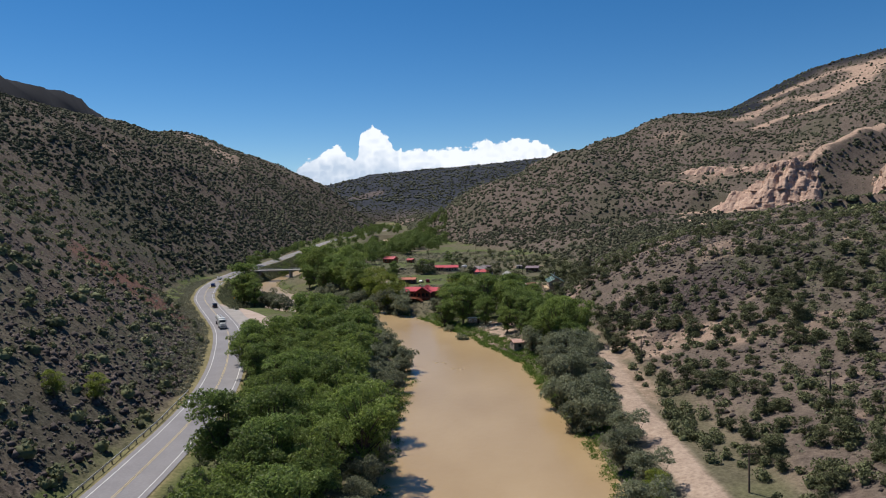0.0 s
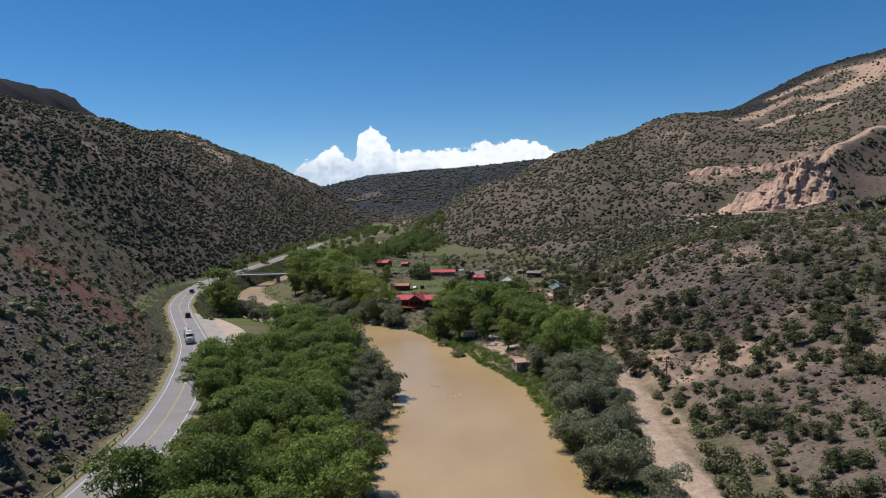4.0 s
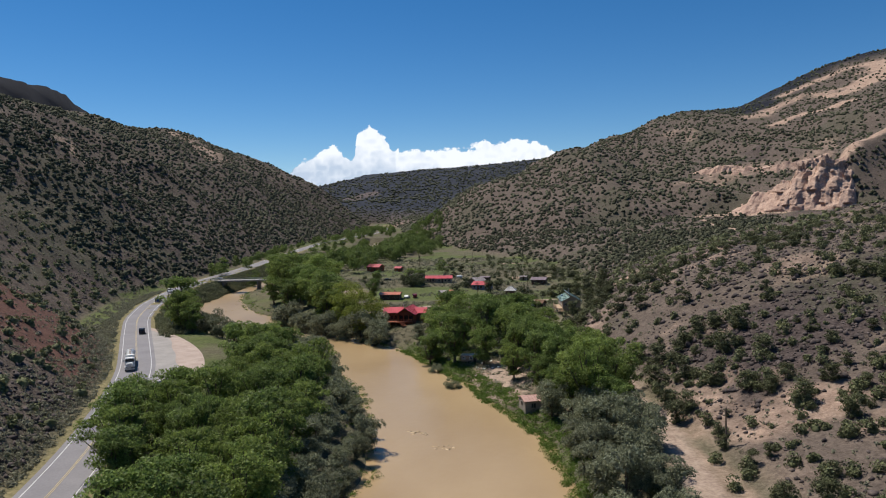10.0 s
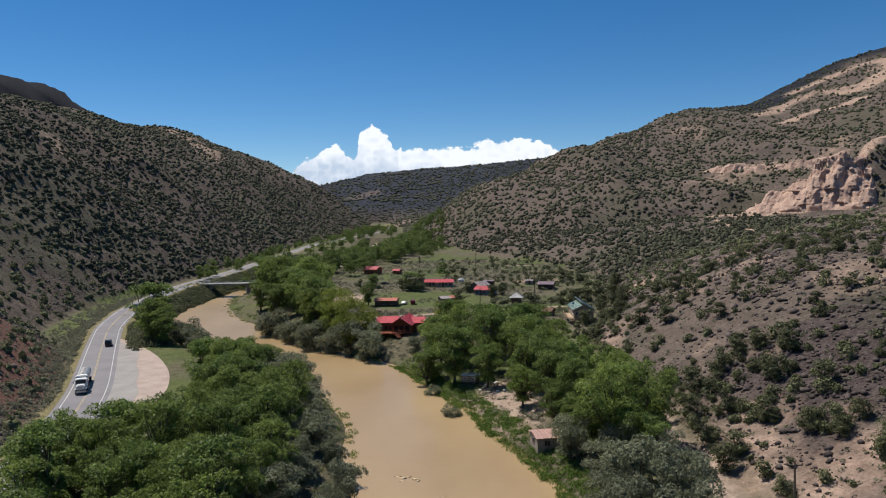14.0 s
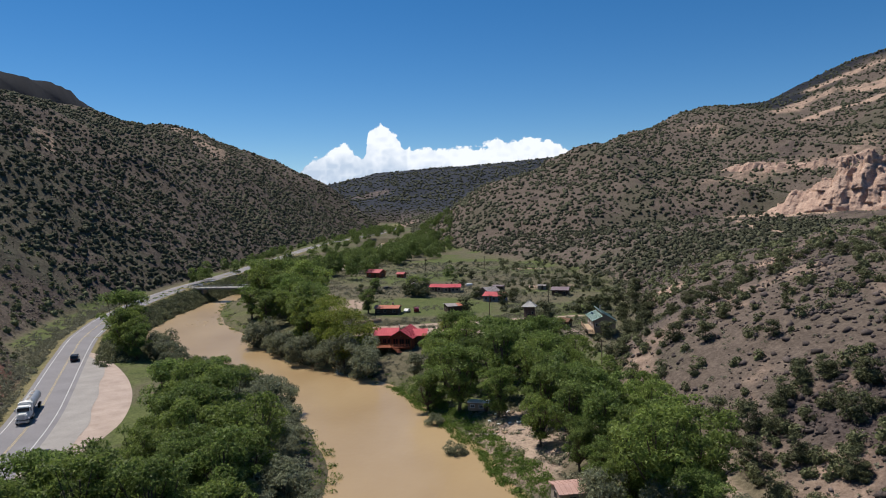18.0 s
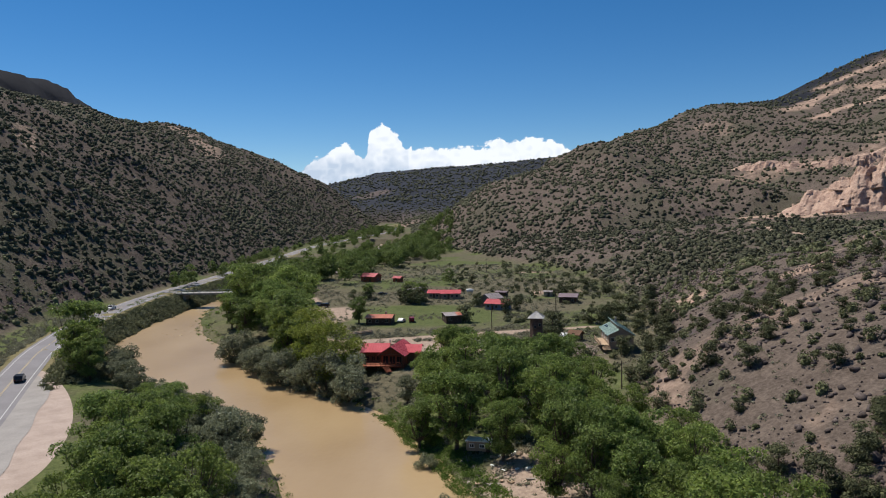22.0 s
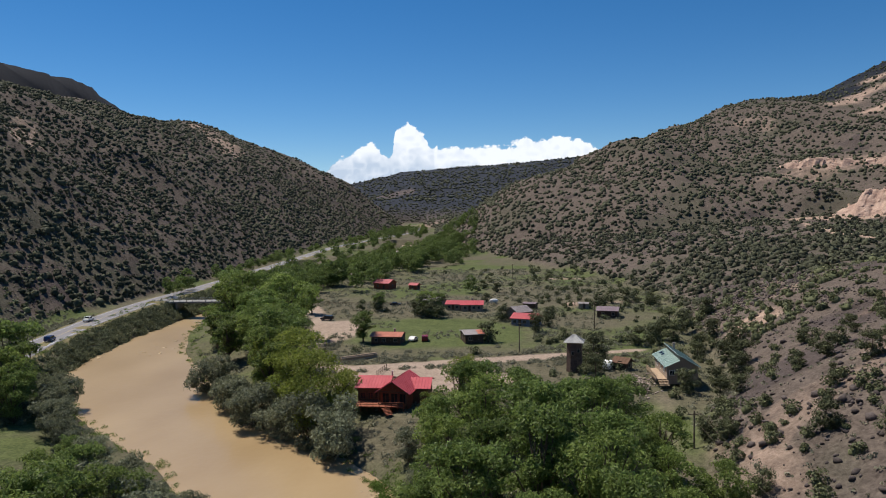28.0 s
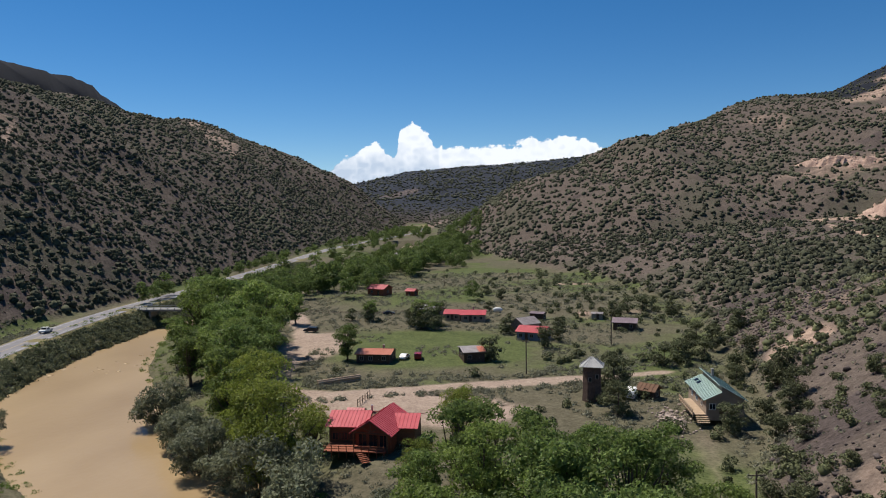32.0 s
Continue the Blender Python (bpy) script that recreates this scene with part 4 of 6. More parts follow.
def clumps(name, x, y, z, r, mat, label, quads, size, rng, tall=0.8, category="shrub", heart=0.0):
    """Many low bushes of leaf clumps in one mesh."""
    n = len(x)
    d = rng.normal(size=(n, quads, 3))
    d[:, :, 2] = np.abs(d[:, :, 2])
    d /= np.linalg.norm(d, axis=2)[:, :, None]
    lump = 1 + 0.28 * np.sin(3 * np.arctan2(d[:, :, 1], d[:, :, 0]) + rng.uniform(0, 6, (n, 1)))
    p = d * (rng.uniform(0.6, 1.12, (n, quads)) * lump)[:, :, None] * r[:, None, None]
    p[:, :, 2] *= tall
    p += np.stack([x, y, z], 1)[:, None, :]
    nor = d + rng.normal(size=d.shape) * 0.95
    u = np.cross(nor, rng.normal(size=d.shape))
    u /= np.linalg.norm(u, axis=2)[:, :, None]
    w = np.cross(nor, u)
    w /= np.linalg.norm(w, axis=2)[:, :, None]
    s = rng.uniform(0.7, 1.3, (n, quads, 1)) * size * r[:, None, None]
    v = np.stack([p - u * s * 1.1 - w * s * 0.7, p + w * s * 1.3 + d * s * 0.25, p + u * s * 1.1 - w * s * 0.7], 2).reshape(-1, 3)
    f = np.arange(len(v)).reshape(-1, 3)
    if heart:
        a = np.arange(5) * math.tau / 5
        low = np.stack([np.cos(a), np.sin(a), 0 * a - 0.2], 1)
        mid = np.stack([0.86 * np.cos(a + 0.6), 0.86 * np.sin(a + 0.6), 0 * a + 0.55], 1)
        base = np.concatenate([low, mid, [[0, 0, 0.95]]])
        tri = np.array([t for k in range(5) for t in ((k, (k + 1) % 5, 5 + k), ((k + 1) % 5, 5 + (k + 1) % 5, 5 + k), (5 + k, 5 + (k + 1) % 5, 10))])
        hv = base[None] * rng.uniform(0.75, 1.1, (n, 11, 1)) * heart * r[:, None, None]
        hv[:, :, 2] *= tall
        hv += np.stack([x, y, z], 1)[:, None, :]
        f = np.concatenate([f, (tri[None] + len(v) + 11 * np.arange(n)[:, None, None]).reshape(-1, 3)])
        v = np.concatenate([v, hv.reshape(-1, 3)])
    ob = new(name, mesh_from(name, v, f, mat))
    return tagged(ob, label, category, kind="stuff")


def lumps(name, x, y, z, r, mat, label, category, rng, tall=0.85, jitter=0.3, level=1, sink=0.15, smooth=False):
    """Many faceted lumps in one mesh: far bushes, boulders."""
    bm = bm_new()
    if level:
        bmesh.ops.create_icosphere(bm, subdivisions=level, radius=1)
    else:
        o = [bm.verts.new(c) for c in ((1, 0, 0), (0, 1, 0), (-1, 0, 0), (0, -1, 0), (0, 0, 1), (0, 0, -0.6))]
        for k in range(4):
            bm.faces.new((o[k], o[(k + 1) % 4], o[4]))
            bm.faces.new((o[(k + 1) % 4], o[k], o[5]))
        bm.verts.index_update()
    bv = np.array([t.co[:] for t in bm.verts])
    bf = np.array([[t.index for t in f.verts] for f in bm.faces])
    bm.free()
    n = len(x)
    v = bv[None] * (1 + jitter * rng.uniform(-1, 1, (n, len(bv), 1))) * (r[:, None, None] * np.stack([rng.uniform(0.75, 1.25, n), rng.uniform(0.75, 1.25, n), np.full(n, tall)], 1)[:, None, :])
    v[:, :, 2] = np.maximum(v[:, :, 2], -r[:, None] * sink)
    v += np.stack([x, y, z], 1)[:, None, :]
    f = (bf[None] + (np.arange(n) * len(bv))[:, None, None]).reshape(-1, 3)
    return tagged(new(name, mesh_from(name, v.reshape(-1, 3), f, mat, smooth)), label, category, kind="stuff")


rng = np.random.default_rng(11)
near_x, near_y = [], []
far_sets = []
for y0, y1, per, r0, r1 in ((20, 420, 14, 0.7, 2.4), (420, 760, 13, 0.9, 2.6), (760, 1400, 19, 1.2, 3.0), (1400, 2200, 80, 2.0, 4.2), (2200, 3300, 150, 3, 6)):
    x, y = scatter(y0, y1, per, rng)
    z, zn = terrain(x, y, True)
    thick = 0.7 + 1.5 * fbm(x / 40, y / 40, 77, 3) + 0.25 * (zn["dl"] > 0) + 0.55 * ((zn["db"] > 0) & (y < 420))
    ok = ((zn["hill"] > 1.2) | ((x > 22) & (y < 300) & (zn["dr"] > 7))) & (poly_dist(x, y, TRACK)[0] > 3.4) & (rng.uniform(0, 1, len(x)) < thick) & ~((zn["jump"] > 4) & (zn["dm2"] < 40)) & (zn["road"] > 9) & ~(zn["mesa"] & (z > 235)) & ~((x > 380) & (y > 900) & (zn["gap"] < 30) & (rng.uniform(0, 1, len(x)) < 0.3))
    ok &= ~((zn["db"] > 0) & (y > 236) & (y < 350) & (x < 130) & (rng.uniform(0, 1, len(x)) < 0.4))
    ok &= ~((y < 300) & (zn["dl"] > 0) & (zn["dl"] < 60) & (rng.uniform(0, 1, len(x)) < 0.5))
    for pts, w, k in STRIPES:
        ok &= (poly_dist(x, y, pts)[0] > 0.75 * w) | (rng.uniform(0, 1, len(x)) < 1.15 - k)
    gx, gy = (terrain(x + 8, y) - z) / 8, (terrain(x, y + 8) - z) / 8
    ok &= gx * x + gy * (y - 100) + 43 - z > -6
    far_sets.append((x[ok], y[ok], z[ok], rng.uniform(r0, r1, ok.sum()) * rng.uniform(0.75, 1.1, ok.sum()), zn["db"][ok]))
x, y, z, r, db = far_sets[0]
close = (db > 0) & (y < 330) & (x < 105) & (y > 90)
idx = np.where(close)[0][:300]
for i in idx:
    k = juniper_kinds[i % 4]
    ob = copy_thing(k, Matrix.Translation((x[i], y[i], z[i] - 0.1)) @ Matrix.Rotation(rng.uniform(0, math.tau), 4, "Z"))
    ob.scale = (r[i] / 1.5,) * 3
rest = np.ones(len(x), bool)
rest[idx] = False
front = rest & (x > 10) & (x < 150) & (y < 340)
bushes("juniper_scrub", x[front], y[front], z[front], r[front] * 0.95, M["juniper"], "dark green juniper scrub over the near bench", 250, 0.125, rng, 1.0)
rest &= ~front
bushes("juniper_scrub", x[rest], y[rest], z[rest], r[rest], M["juniper"], "dark green juniper scrub over the near slopes", 40, 0.24, rng, 0.9)
x, y, z, r, db = far_sets[1]
bushes("juniper_scrub", x, y, z, r, M["scrub"], "dark green juniper scrub over the canyon sides", 9, 0.4, rng, 0.9, sides=6)
x, y, z, r, db = far_sets[2]
bushes("far_scrub", x, y, z, r * 1.05, M["scrub"], "dark juniper scrub dotting the far slopes", 0, 0.4, rng, 0.95, sides=4)
for k, (x, y, z, r, db) in enumerate(far_sets[3:]):
    lumps("far_scrub", x, y, z + 0.2 * r, r, M["scrub"], "dark juniper scrub dotting the far slopes", "shrub", rng, level=0, sink=0.4)

x, y = scatter(300, 640, 55, rng)
z, zn = terrain(x, y, True)
ok = (zn["hill"] < 3) & (zn["dr"] > 12) & (x > -60) & (rng.uniform(0, 1, len(x)) < step(-40, 40, x) + 0.15) & (poly_dist(x, y, LANE)[0] > 6) & ~((np.hypot((x + 28) / 38, (y - 402) / 34) < 1)) & (np.hypot(x - 36, y - 338) > 13) & (np.hypot(x - 4, y - 412) > 14) & (np.hypot(x - 32, y - 420) > 8) & (np.hypot(x + 24, y - 452) > 16)
bushes("valley_juniper", x[ok], y[ok], z[ok], rng.uniform(0.8, 2.3, ok.sum()), M["juniper"], "dark green junipers scattered through the valley", 220, 0.13, rng, 1.0)
# low brush, bank grass, boulders
x, y = scatter(60, 620, 4.2, rng)
z, zn = terrain(x, y, True)
dtr, dla = poly_dist(x, y, TRACK)[0], poly_dist(x, y, LANE)[0]
pn = fbm(x / 22, y / 22, 90, 3)
free = (dtr > 4) & (dla > 4) & (zn["dr"] > 4) & (zn["road"] > 8) & ~((zn["side"] < 0) & (zn["road"] < 25) & (y > 205) & (y < 315))
free &= (np.hypot((x + 24) / 1.6, y - 336) > 14) & (np.hypot(x + 60, (y - 405) / 2.2) > 11)
ok = free & (zn["hill"] < 4) & (pn > -0.14 + 0.16 * (np.hypot((x + 28) / 34, (y - 402) / 30) < 1)) & (x > river_x(y)) & (y > 200) & (rng.uniform(0, 1, len(x)) < 0.85)
clumps("sagebrush", x[ok], y[ok], z[ok], rng.uniform(0.3, 1.15, ok.sum()), M["sage"], "grey-green sagebrush over the valley floor", 44, 0.13, rng, 0.75, heart=0.5)
ok = free & (zn["hill"] > 1) & (rng.uniform(0, 1, len(x)) < 0.36) & (y < 480)
clumps("sagebrush", x[ok], y[ok], z[ok], rng.uniform(0.25, 0.6, ok.sum()), M["sage"], "small dry sage tufts on the stony slopes", 9, 0.36, rng)
x, y = scatter(60, 520, 5, rng)
z, zn = terrain(x, y, True)
ok = (zn["dr"] > -0.3) & (zn["dr"] < 6) & (np.abs(x - river_x(y)) < 60)
ok &= rng.uniform(0, 1, len(x)) < 0.8
y2 = np.concatenate([rng.uniform(140, 285, 1500), rng.uniform(60, 285, 400)])
x2 = river_x(y2) + half_width(y2) * 1.04 + rng.uniform(-1.0, 6.5, len(y2))
z2, zn2 = terrain(x2, y2, True)
k2 = (zn2["dr"] > -0.2) & (zn2["dr"] < 7)
x, y, z, ok = np.concatenate([x[ok], x2[k2]]), np.concatenate([y[ok], y2[k2]]), np.concatenate([z[ok], z2[k2]]), slice(None)
clumps("bank_grass", x[ok], y[ok], np.maximum(z[ok], 0), rng.uniform(0.4, 1.05, len(x)), M["reed"], "bright green grass and reeds along the water", 60, 0.11, rng, 0.7, "grass")
y = rng.uniform(282, 700, 5200)
x = road_x(y) + 6.5 + rng.uniform(0, 15, 5200)
z, zn = terrain(x, y, True)
ok = (zn["road"] > 6.6) & (z > -0.3) & (z < road_z(y) + 0.2) & (x < river_x(y)) & (rng.uniform(0, 1, len(x)) < step(286, 325, y) * 0.9)
r = np.minimum(rng.uniform(0.6, 1.7, len(x)), (zn["road"] - 5.4) * 0.5)
clumps("bank_brush", x[ok], y[ok], z[ok], r[ok], M["brush"], "grey-green brush between highway and river", 80, 0.14, rng, 0.95, heart=0.75)
y = rng.uniform(150, 430, 2600)
x = road_x(y) - 6.0 - rng.gamma(1.5, 4.0, 2600)
z, zn = terrain(x, y, True)
ok = (zn["road"] > 6.4) & (zn["side"] > 0)
clumps("roadside_brush", x[ok], y[ok], z[ok], rng.uniform(0.3, 1.0, ok.sum()), M["sage"], "dry grey-green brush on the verge below the talus", 40, 0.16, rng, 0.85, heart=0.6)
s = rng.uniform(0, 1, 1500)
lx = np.interp(s, np.linspace(0, 1, len(LANE)), [p[0] for p in LANE]) + rng.normal(0, 6, 1500)
ly = np.interp(s, np.linspace(0, 1, len(LANE)), [p[1] for p in LANE]) + rng.normal(0, 6, 1500)
ok = (poly_dist(lx, ly, LANE)[0] > 3.6) & (np.hypot((lx + 24) / 1.6, ly - 336) > 12) & (lx > -58) & (np.hypot(lx - 36, ly - 338) > 10)
lx, ly = lx[ok], ly[ok]
clumps("sagebrush", lx, ly, terrain(lx, ly), rng.uniform(0.4, 1.25, len(lx)), M["sage"], "grey-green sagebrush thick along the lane", 64, 0.12, rng, 0.8, heart=0.55)
y = rng.uniform(62, 215, 900)
x = road_x(y) + 6.2 + rng.uniform(0, 1, 900) * np.interp(y, [62, 120, 160, 215], [12, 12, 11, 8])
bushes("roadside_brush", x, y, terrain(x, y), rng.uniform(0.35, 1.1, 900), M["brush"], "low green brush between the highway and the wood", 60, 0.15, rng, 0.9)
x, y = scatter(380, 800, 9, rng)
z, zn = terrain(x, y, True)
ok = (zn["hill"] > 2) & (rng.uniform(0, 1, len(x)) < 0.55)
lumps("slope_tufts", x[ok], y[ok], z[ok], rng.uniform(0.3, 0.8, ok.sum()), M["brush"], "grey dry tufts and small scrub over the slopes", "shrub", rng, 0.8, 0.4, 0, 0.4)
x, y = rng.uniform(-190, 170, 130000), rng.uniform(60, 430, 130000)
z, zn = terrain(x, y, True)
pn = fbm(x / 24, y / 24, 96, 3)
ok = (zn["hill"] > 1.2) & (rng.uniform(0, 1, len(x)) < 0.2 + 2.6 * pn)
lumps("loose_stones", x[ok], y[ok], z[ok], 0.12 + rng.gamma(1.6, 0.14, ok.sum()), M["basalt"], "small dark loose stones over the slopes", "stones", rng, 0.8, 0.35, 0, 0.5)
x, y = rng.uniform(-190, 210, 90000), rng.uniform(60, 430, 90000)
z, zn = terrain(x, y, True)
pn = fbm(x / 34, y / 34, 95, 3)
ok = (zn["hill"] > 1.5) & (rng.uniform(0, 1, len(x)) < 0.03 + 4.5 * np.maximum(pn - 0.01, 0) + 0.75 * (np.hypot((x - 76) / 28, (y - 214) / 22) + 2 * pn < 0.85) + 0.12 * ((x > 70) & (y > 190) & (y < 340) & (pn > -0.06)))
lumps("basalt_boulders", x[ok], y[ok], z[ok], np.minimum(0.16 + rng.gamma(1.4, 0.16, ok.sum()), 0.75), M["basalt"], "dark basalt boulders strewn over the slopes", "boulders", rng, 1.0, 0.62, 1, 0.4)
for x, y, k in ((38, 216, 1.8), (41, 224, 1.9), (37.5, 205, 1.6), (43, 211, 1.6), (46, 203, 1.5), (39, 233, 1.6), (44, 220, 1.5), (52, 214, 1.8), (36.5, 194, 1.7), (48, 228, 1.5), (58, 222, 1.7), (57, 206, 1.5)):
    ob = copy_thing(juniper_kinds[int(rng.integers(4))], Matrix.Translation((x, y, ground_z(x, y) - 0.1)) @ Matrix.Rotation(rng.uniform(0, math.tau), 4, "Z"))
    ob.scale = (k, k, k * 0.95)
    tagged(ob, "broad dark green juniper beside the dirt track", group="junipers near the path")
# heap of pale stones beside the green-roofed house
x, y = rng.normal(27.5, 1.6, 220), rng.normal(334, 4.0, 220)
lumps("stone_heap", x, y, terrain(x, y) + 0.1, rng.uniform(0.15, 0.42, 220), M["gravel"], "long heap of pale grey stones in the grass", "stones", rng, 0.8, 0.4, 1, 0.4)
# large single junipers among the houses
for x, y, s in ((18, 337.5, 2.2), (20.0, 357, 2.6), (17.5, 353.5, 1.8), (6.5, 402, 2.1), (-5, 424, 1.9), (11, 411, 1.6), (-8, 384.5, 2.3), (-33, 433, 2.9), (-28.5, 431, 2.5), (-37, 437, 2.0), (-53, 447, 2.2), (36, 327, 2.0), (44, 334, 1.6), (41, 320, 1.6), (52, 400, 2.4), (50, 411, 2.2), (35, 380, 1.9), (39, 383, 2.2), (46, 386, 2.0), (43, 389, 1.9), (56, 381, 1.9), (52, 351, 2.3), (55, 354, 2.1), (51, 338, 2.0), (48, 333, 1.7), (62, 412, 2.2), (53, 458, 2.0), (33, 455, 2.1), (39, 466, 2.0), (45, 470, 2.1), (50, 372, 1.8), (47, 362, 1.6), (-60, 448, 1.5), (12, 430, 1.4), (-12, 470, 1.3), (-15, 514, 1.5), (-8, 500, 1.6)):
    ob = copy_thing(juniper_kinds[int(rng.integers(4))], Matrix.Translation((x, y, ground_z(x, y) - 0.1)) @ Matrix.Rotation(rng.uniform(0, math.tau), 4, "Z"))
    ob.scale = (s, s, s * 1.05)
    tagged(ob, "large dark green juniper standing among the houses", group="junipers among the houses")
for ob in masters:
    for o in (*ob.children_recursive, ob):
        bpy.data.objects.remove(o)


# white water at the shallows
M["foam"] = material("pale_foam", (0.42, 0.30, 0.17), (0.50, 0.39, 0.26), 0.6, 0.8, 4, 0.2)
x = np.concatenate([rng.normal(-11, 1.5, 9), rng.normal(-5.5, 2.0, 12), rng.normal(-22.5, 1.0, 7), rng.normal(-122, 8, 26), -143 + rng.normal(0, 1.2, 14), rng.normal(-30, 3, 8)])
y = np.concatenate([rng.normal(200, 0.8, 9), rng.normal(191.5, 0.8, 12), rng.normal(280, 1.2, 7), rng.normal(392, 8, 26), rng.normal(412, 9, 14), rng.normal(293, 1.0, 8)])
keep = terrain(x, y) < -0.6
lumps("rapids", x[keep], y[keep], 0 * x[keep], np.where(y[keep] < 320, 0.4, 0.6) * rng.uniform(0.4, 1.5, keep.sum()), M["foam"], "thin pale foam streaks on the rapids", "foam", rng, 0.015, 0.6, 1, 0.5)


# ---- the cloud bank beyond the far rim ----
def cloud_material():
    """Self-glowing vapour, sunlit tops and grey shade painted in: thins out where the cover attribute falls, breaking
    into fine puffs.
    """
    m = bpy.data.materials.new("cumulus")
    m.use_nodes = True
    nt = m.node_tree
    nt.nodes.remove(nt.nodes["Principled BSDF"])
    tc = nt.nodes.new("ShaderNodeTexCoord")

    def fac(name):
        a = nt.nodes.new("ShaderNodeAttribute")
        a.attribute_name = name
        return a.outputs["Fac"]

    n = nt.nodes.new("ShaderNodeTexNoise")
    n.inputs["Scale"].default_value, n.inputs["Detail"].default_value, n.inputs["Roughness"].default_value = 0.028, 8, 0.6
    nt.links.new(tc.outputs["Object"], n.inputs["Vector"])
    k = nt.nodes.new("ShaderNodeMath")
    k.operation = "MULTIPLY_ADD"
    nt.links.new(n.outputs["Fac"], k.inputs[0])
    k.inputs[1].default_value = 44
    nt.links.new(fac("cover"), k.inputs[2])
    edge = nt.nodes.new("ShaderNodeMapRange")
    edge.interpolation_type = "SMOOTHSTEP"
    edge.inputs["From Min"].default_value, edge.inputs["From Max"].default_value = 16, 32
    nt.links.new(k.outputs[0], edge.inputs["Value"])
    tone = nt.nodes.new("ShaderNodeMath")
    tone.operation = "MULTIPLY_ADD"
    nt.links.new(n.outputs["Fac"], tone.inputs[0])
    tone.inputs[1].default_value = 0.26
    nt.links.new(fac("puff"), tone.inputs[2])
    ramp = nt.nodes.new("ShaderNodeValToRGB")
    ramp.color_ramp.elements[0].position, ramp.color_ramp.elements[1].position = 0.25, 0.85
    ramp.color_ramp.elements[0].color, ramp.color_ramp.elements[1].color = (0.46, 0.55, 0.68, 1), (0.80, 0.84, 0.90, 1)
    nt.links.new(tone.outputs[0], ramp.inputs["Fac"])
    em = nt.nodes.new("ShaderNodeEmission")
    nt.links.new(ramp.outputs["Color"], em.inputs["Color"])
    clear = nt.nodes.new("ShaderNodeBsdfTransparent")
    mix = nt.nodes.new("ShaderNodeMixShader")
    nt.links.new(edge.outputs["Result"], mix.inputs["Fac"])
    nt.links.new(clear.outputs[0], mix.inputs[1])
    nt.links.new(em.outputs[0], mix.inputs[2])
    nt.links.new(mix.outputs[0], nt.nodes["Material Output"].inputs["Surface"])
    return m


CY = 4650
cx, cz = np.meshgrid(np.arange(-1400, 800, 9.0), np.arange(180, 720, 9.0))
ku, kv = cx.ravel(), cz.ravel()
crest = np.interp(ku, [-1290, -1215, -1130, -1050, -965, -915, -860, -800, -775, -745, -700, -650, -600, -555, -525, -430, -330, -210, -100, 0, 60, 105, 150, 215, 270, 340, 440, 560, 680], [200, 330, 395, 425, 475, 485, 455, 425, 440, 555, 595, 608, 585, 530, 470, 448, 440, 446, 452, 462, 478, 495, 476, 488, 500, 492, 470, 420, 250])
billow = 1 - np.abs(2 * vnoise(ku / 46, kv / 40, 301) - 1)
puffs = 30 * (billow - 0.5) + 26 * (0.5 - np.abs(vnoise(ku / 19, kv / 18, 302) - 0.5)) - 6 + 60 * fbm(ku / 60, kv / 55, 303, 4)
tower = 60 * np.exp(-(((ku + 740) / 70) ** 2 + ((kv - 430) / 60) ** 2))
cover = crest - kv + puffs * (0.5 + 0.5 * step(380, 470, kv)) - tower
# emission tone: brighter tops, greyer base, in place of sun and shade
glow = 0.55 * step(0, 190, kv - 300 + 0.15 * (ku + 700) * (ku > -500)) + 0.55 * billow * 0.5 + 0.5 * fbm(ku / 90, kv / 60, 304, 3)
cloud_n = cx.shape[1]
q = (np.arange(cx.shape[0] - 1)[:, None] * cloud_n + np.arange(cloud_n - 1)[None]).ravel()
cloud_mesh = mesh_from("cumulus_cloud", np.stack([ku, CY + 40 * billow + 0.00012 * (ku + 300) ** 2, kv], 1), np.stack([q, q + 1, q + cloud_n + 1, q + cloud_n], 1), cloud_material(), True)
for name, field in (("cover", cover), ("puff", glow)):
    at = cloud_mesh.attributes.new(name, "FLOAT", "POINT")
    at.data.foreach_set("value", field.astype(np.float32))
tagged(new("backdrop", cloud_mesh), "bright white cumulus cloud bank beyond the rim", "cloud", kind="structure")


# ---- the village: buildings ----
def thing(name, label, category, x, y, rz=0.0, z=None, group=""):
    root = new(name)
    root.matrix_world = pose(x, y, ground_z(x, y) if z is None else z, 0, 0, rz)
    return tagged(root, label, category, group)


def prism(bm, x0, x1, y0, y1, z0, eave, ridge, along="x"):
    """Walls with gables; the ridge runs along x or y."""
    if along == "x":
        ym = (y0 + y1) / 2
        end = [(y0, z0), (y1, z0), (y1, eave), (ym, ridge), (y0, eave)]
        a, b = [bm.verts.new((x0, p, q)) for p, q in end], [bm.verts.new((x1, p, q)) for p, q in end]
    else:
        xm = (x0 + x1) / 2
        end = [(x1, z0), (x0, z0), (x0, eave), (xm, ridge), (x1, eave)]
        a, b = [bm.verts.new((p, y0, q)) for p, q in end], [bm.verts.new((p, y1, q)) for p, q in end]
    bm.faces.new(a[::-1])
    bm.faces.new(b)
    for k in range(5):
        bm.faces.new((a[k], a[(k + 1) % 5], b[(k + 1) % 5], b[k]))


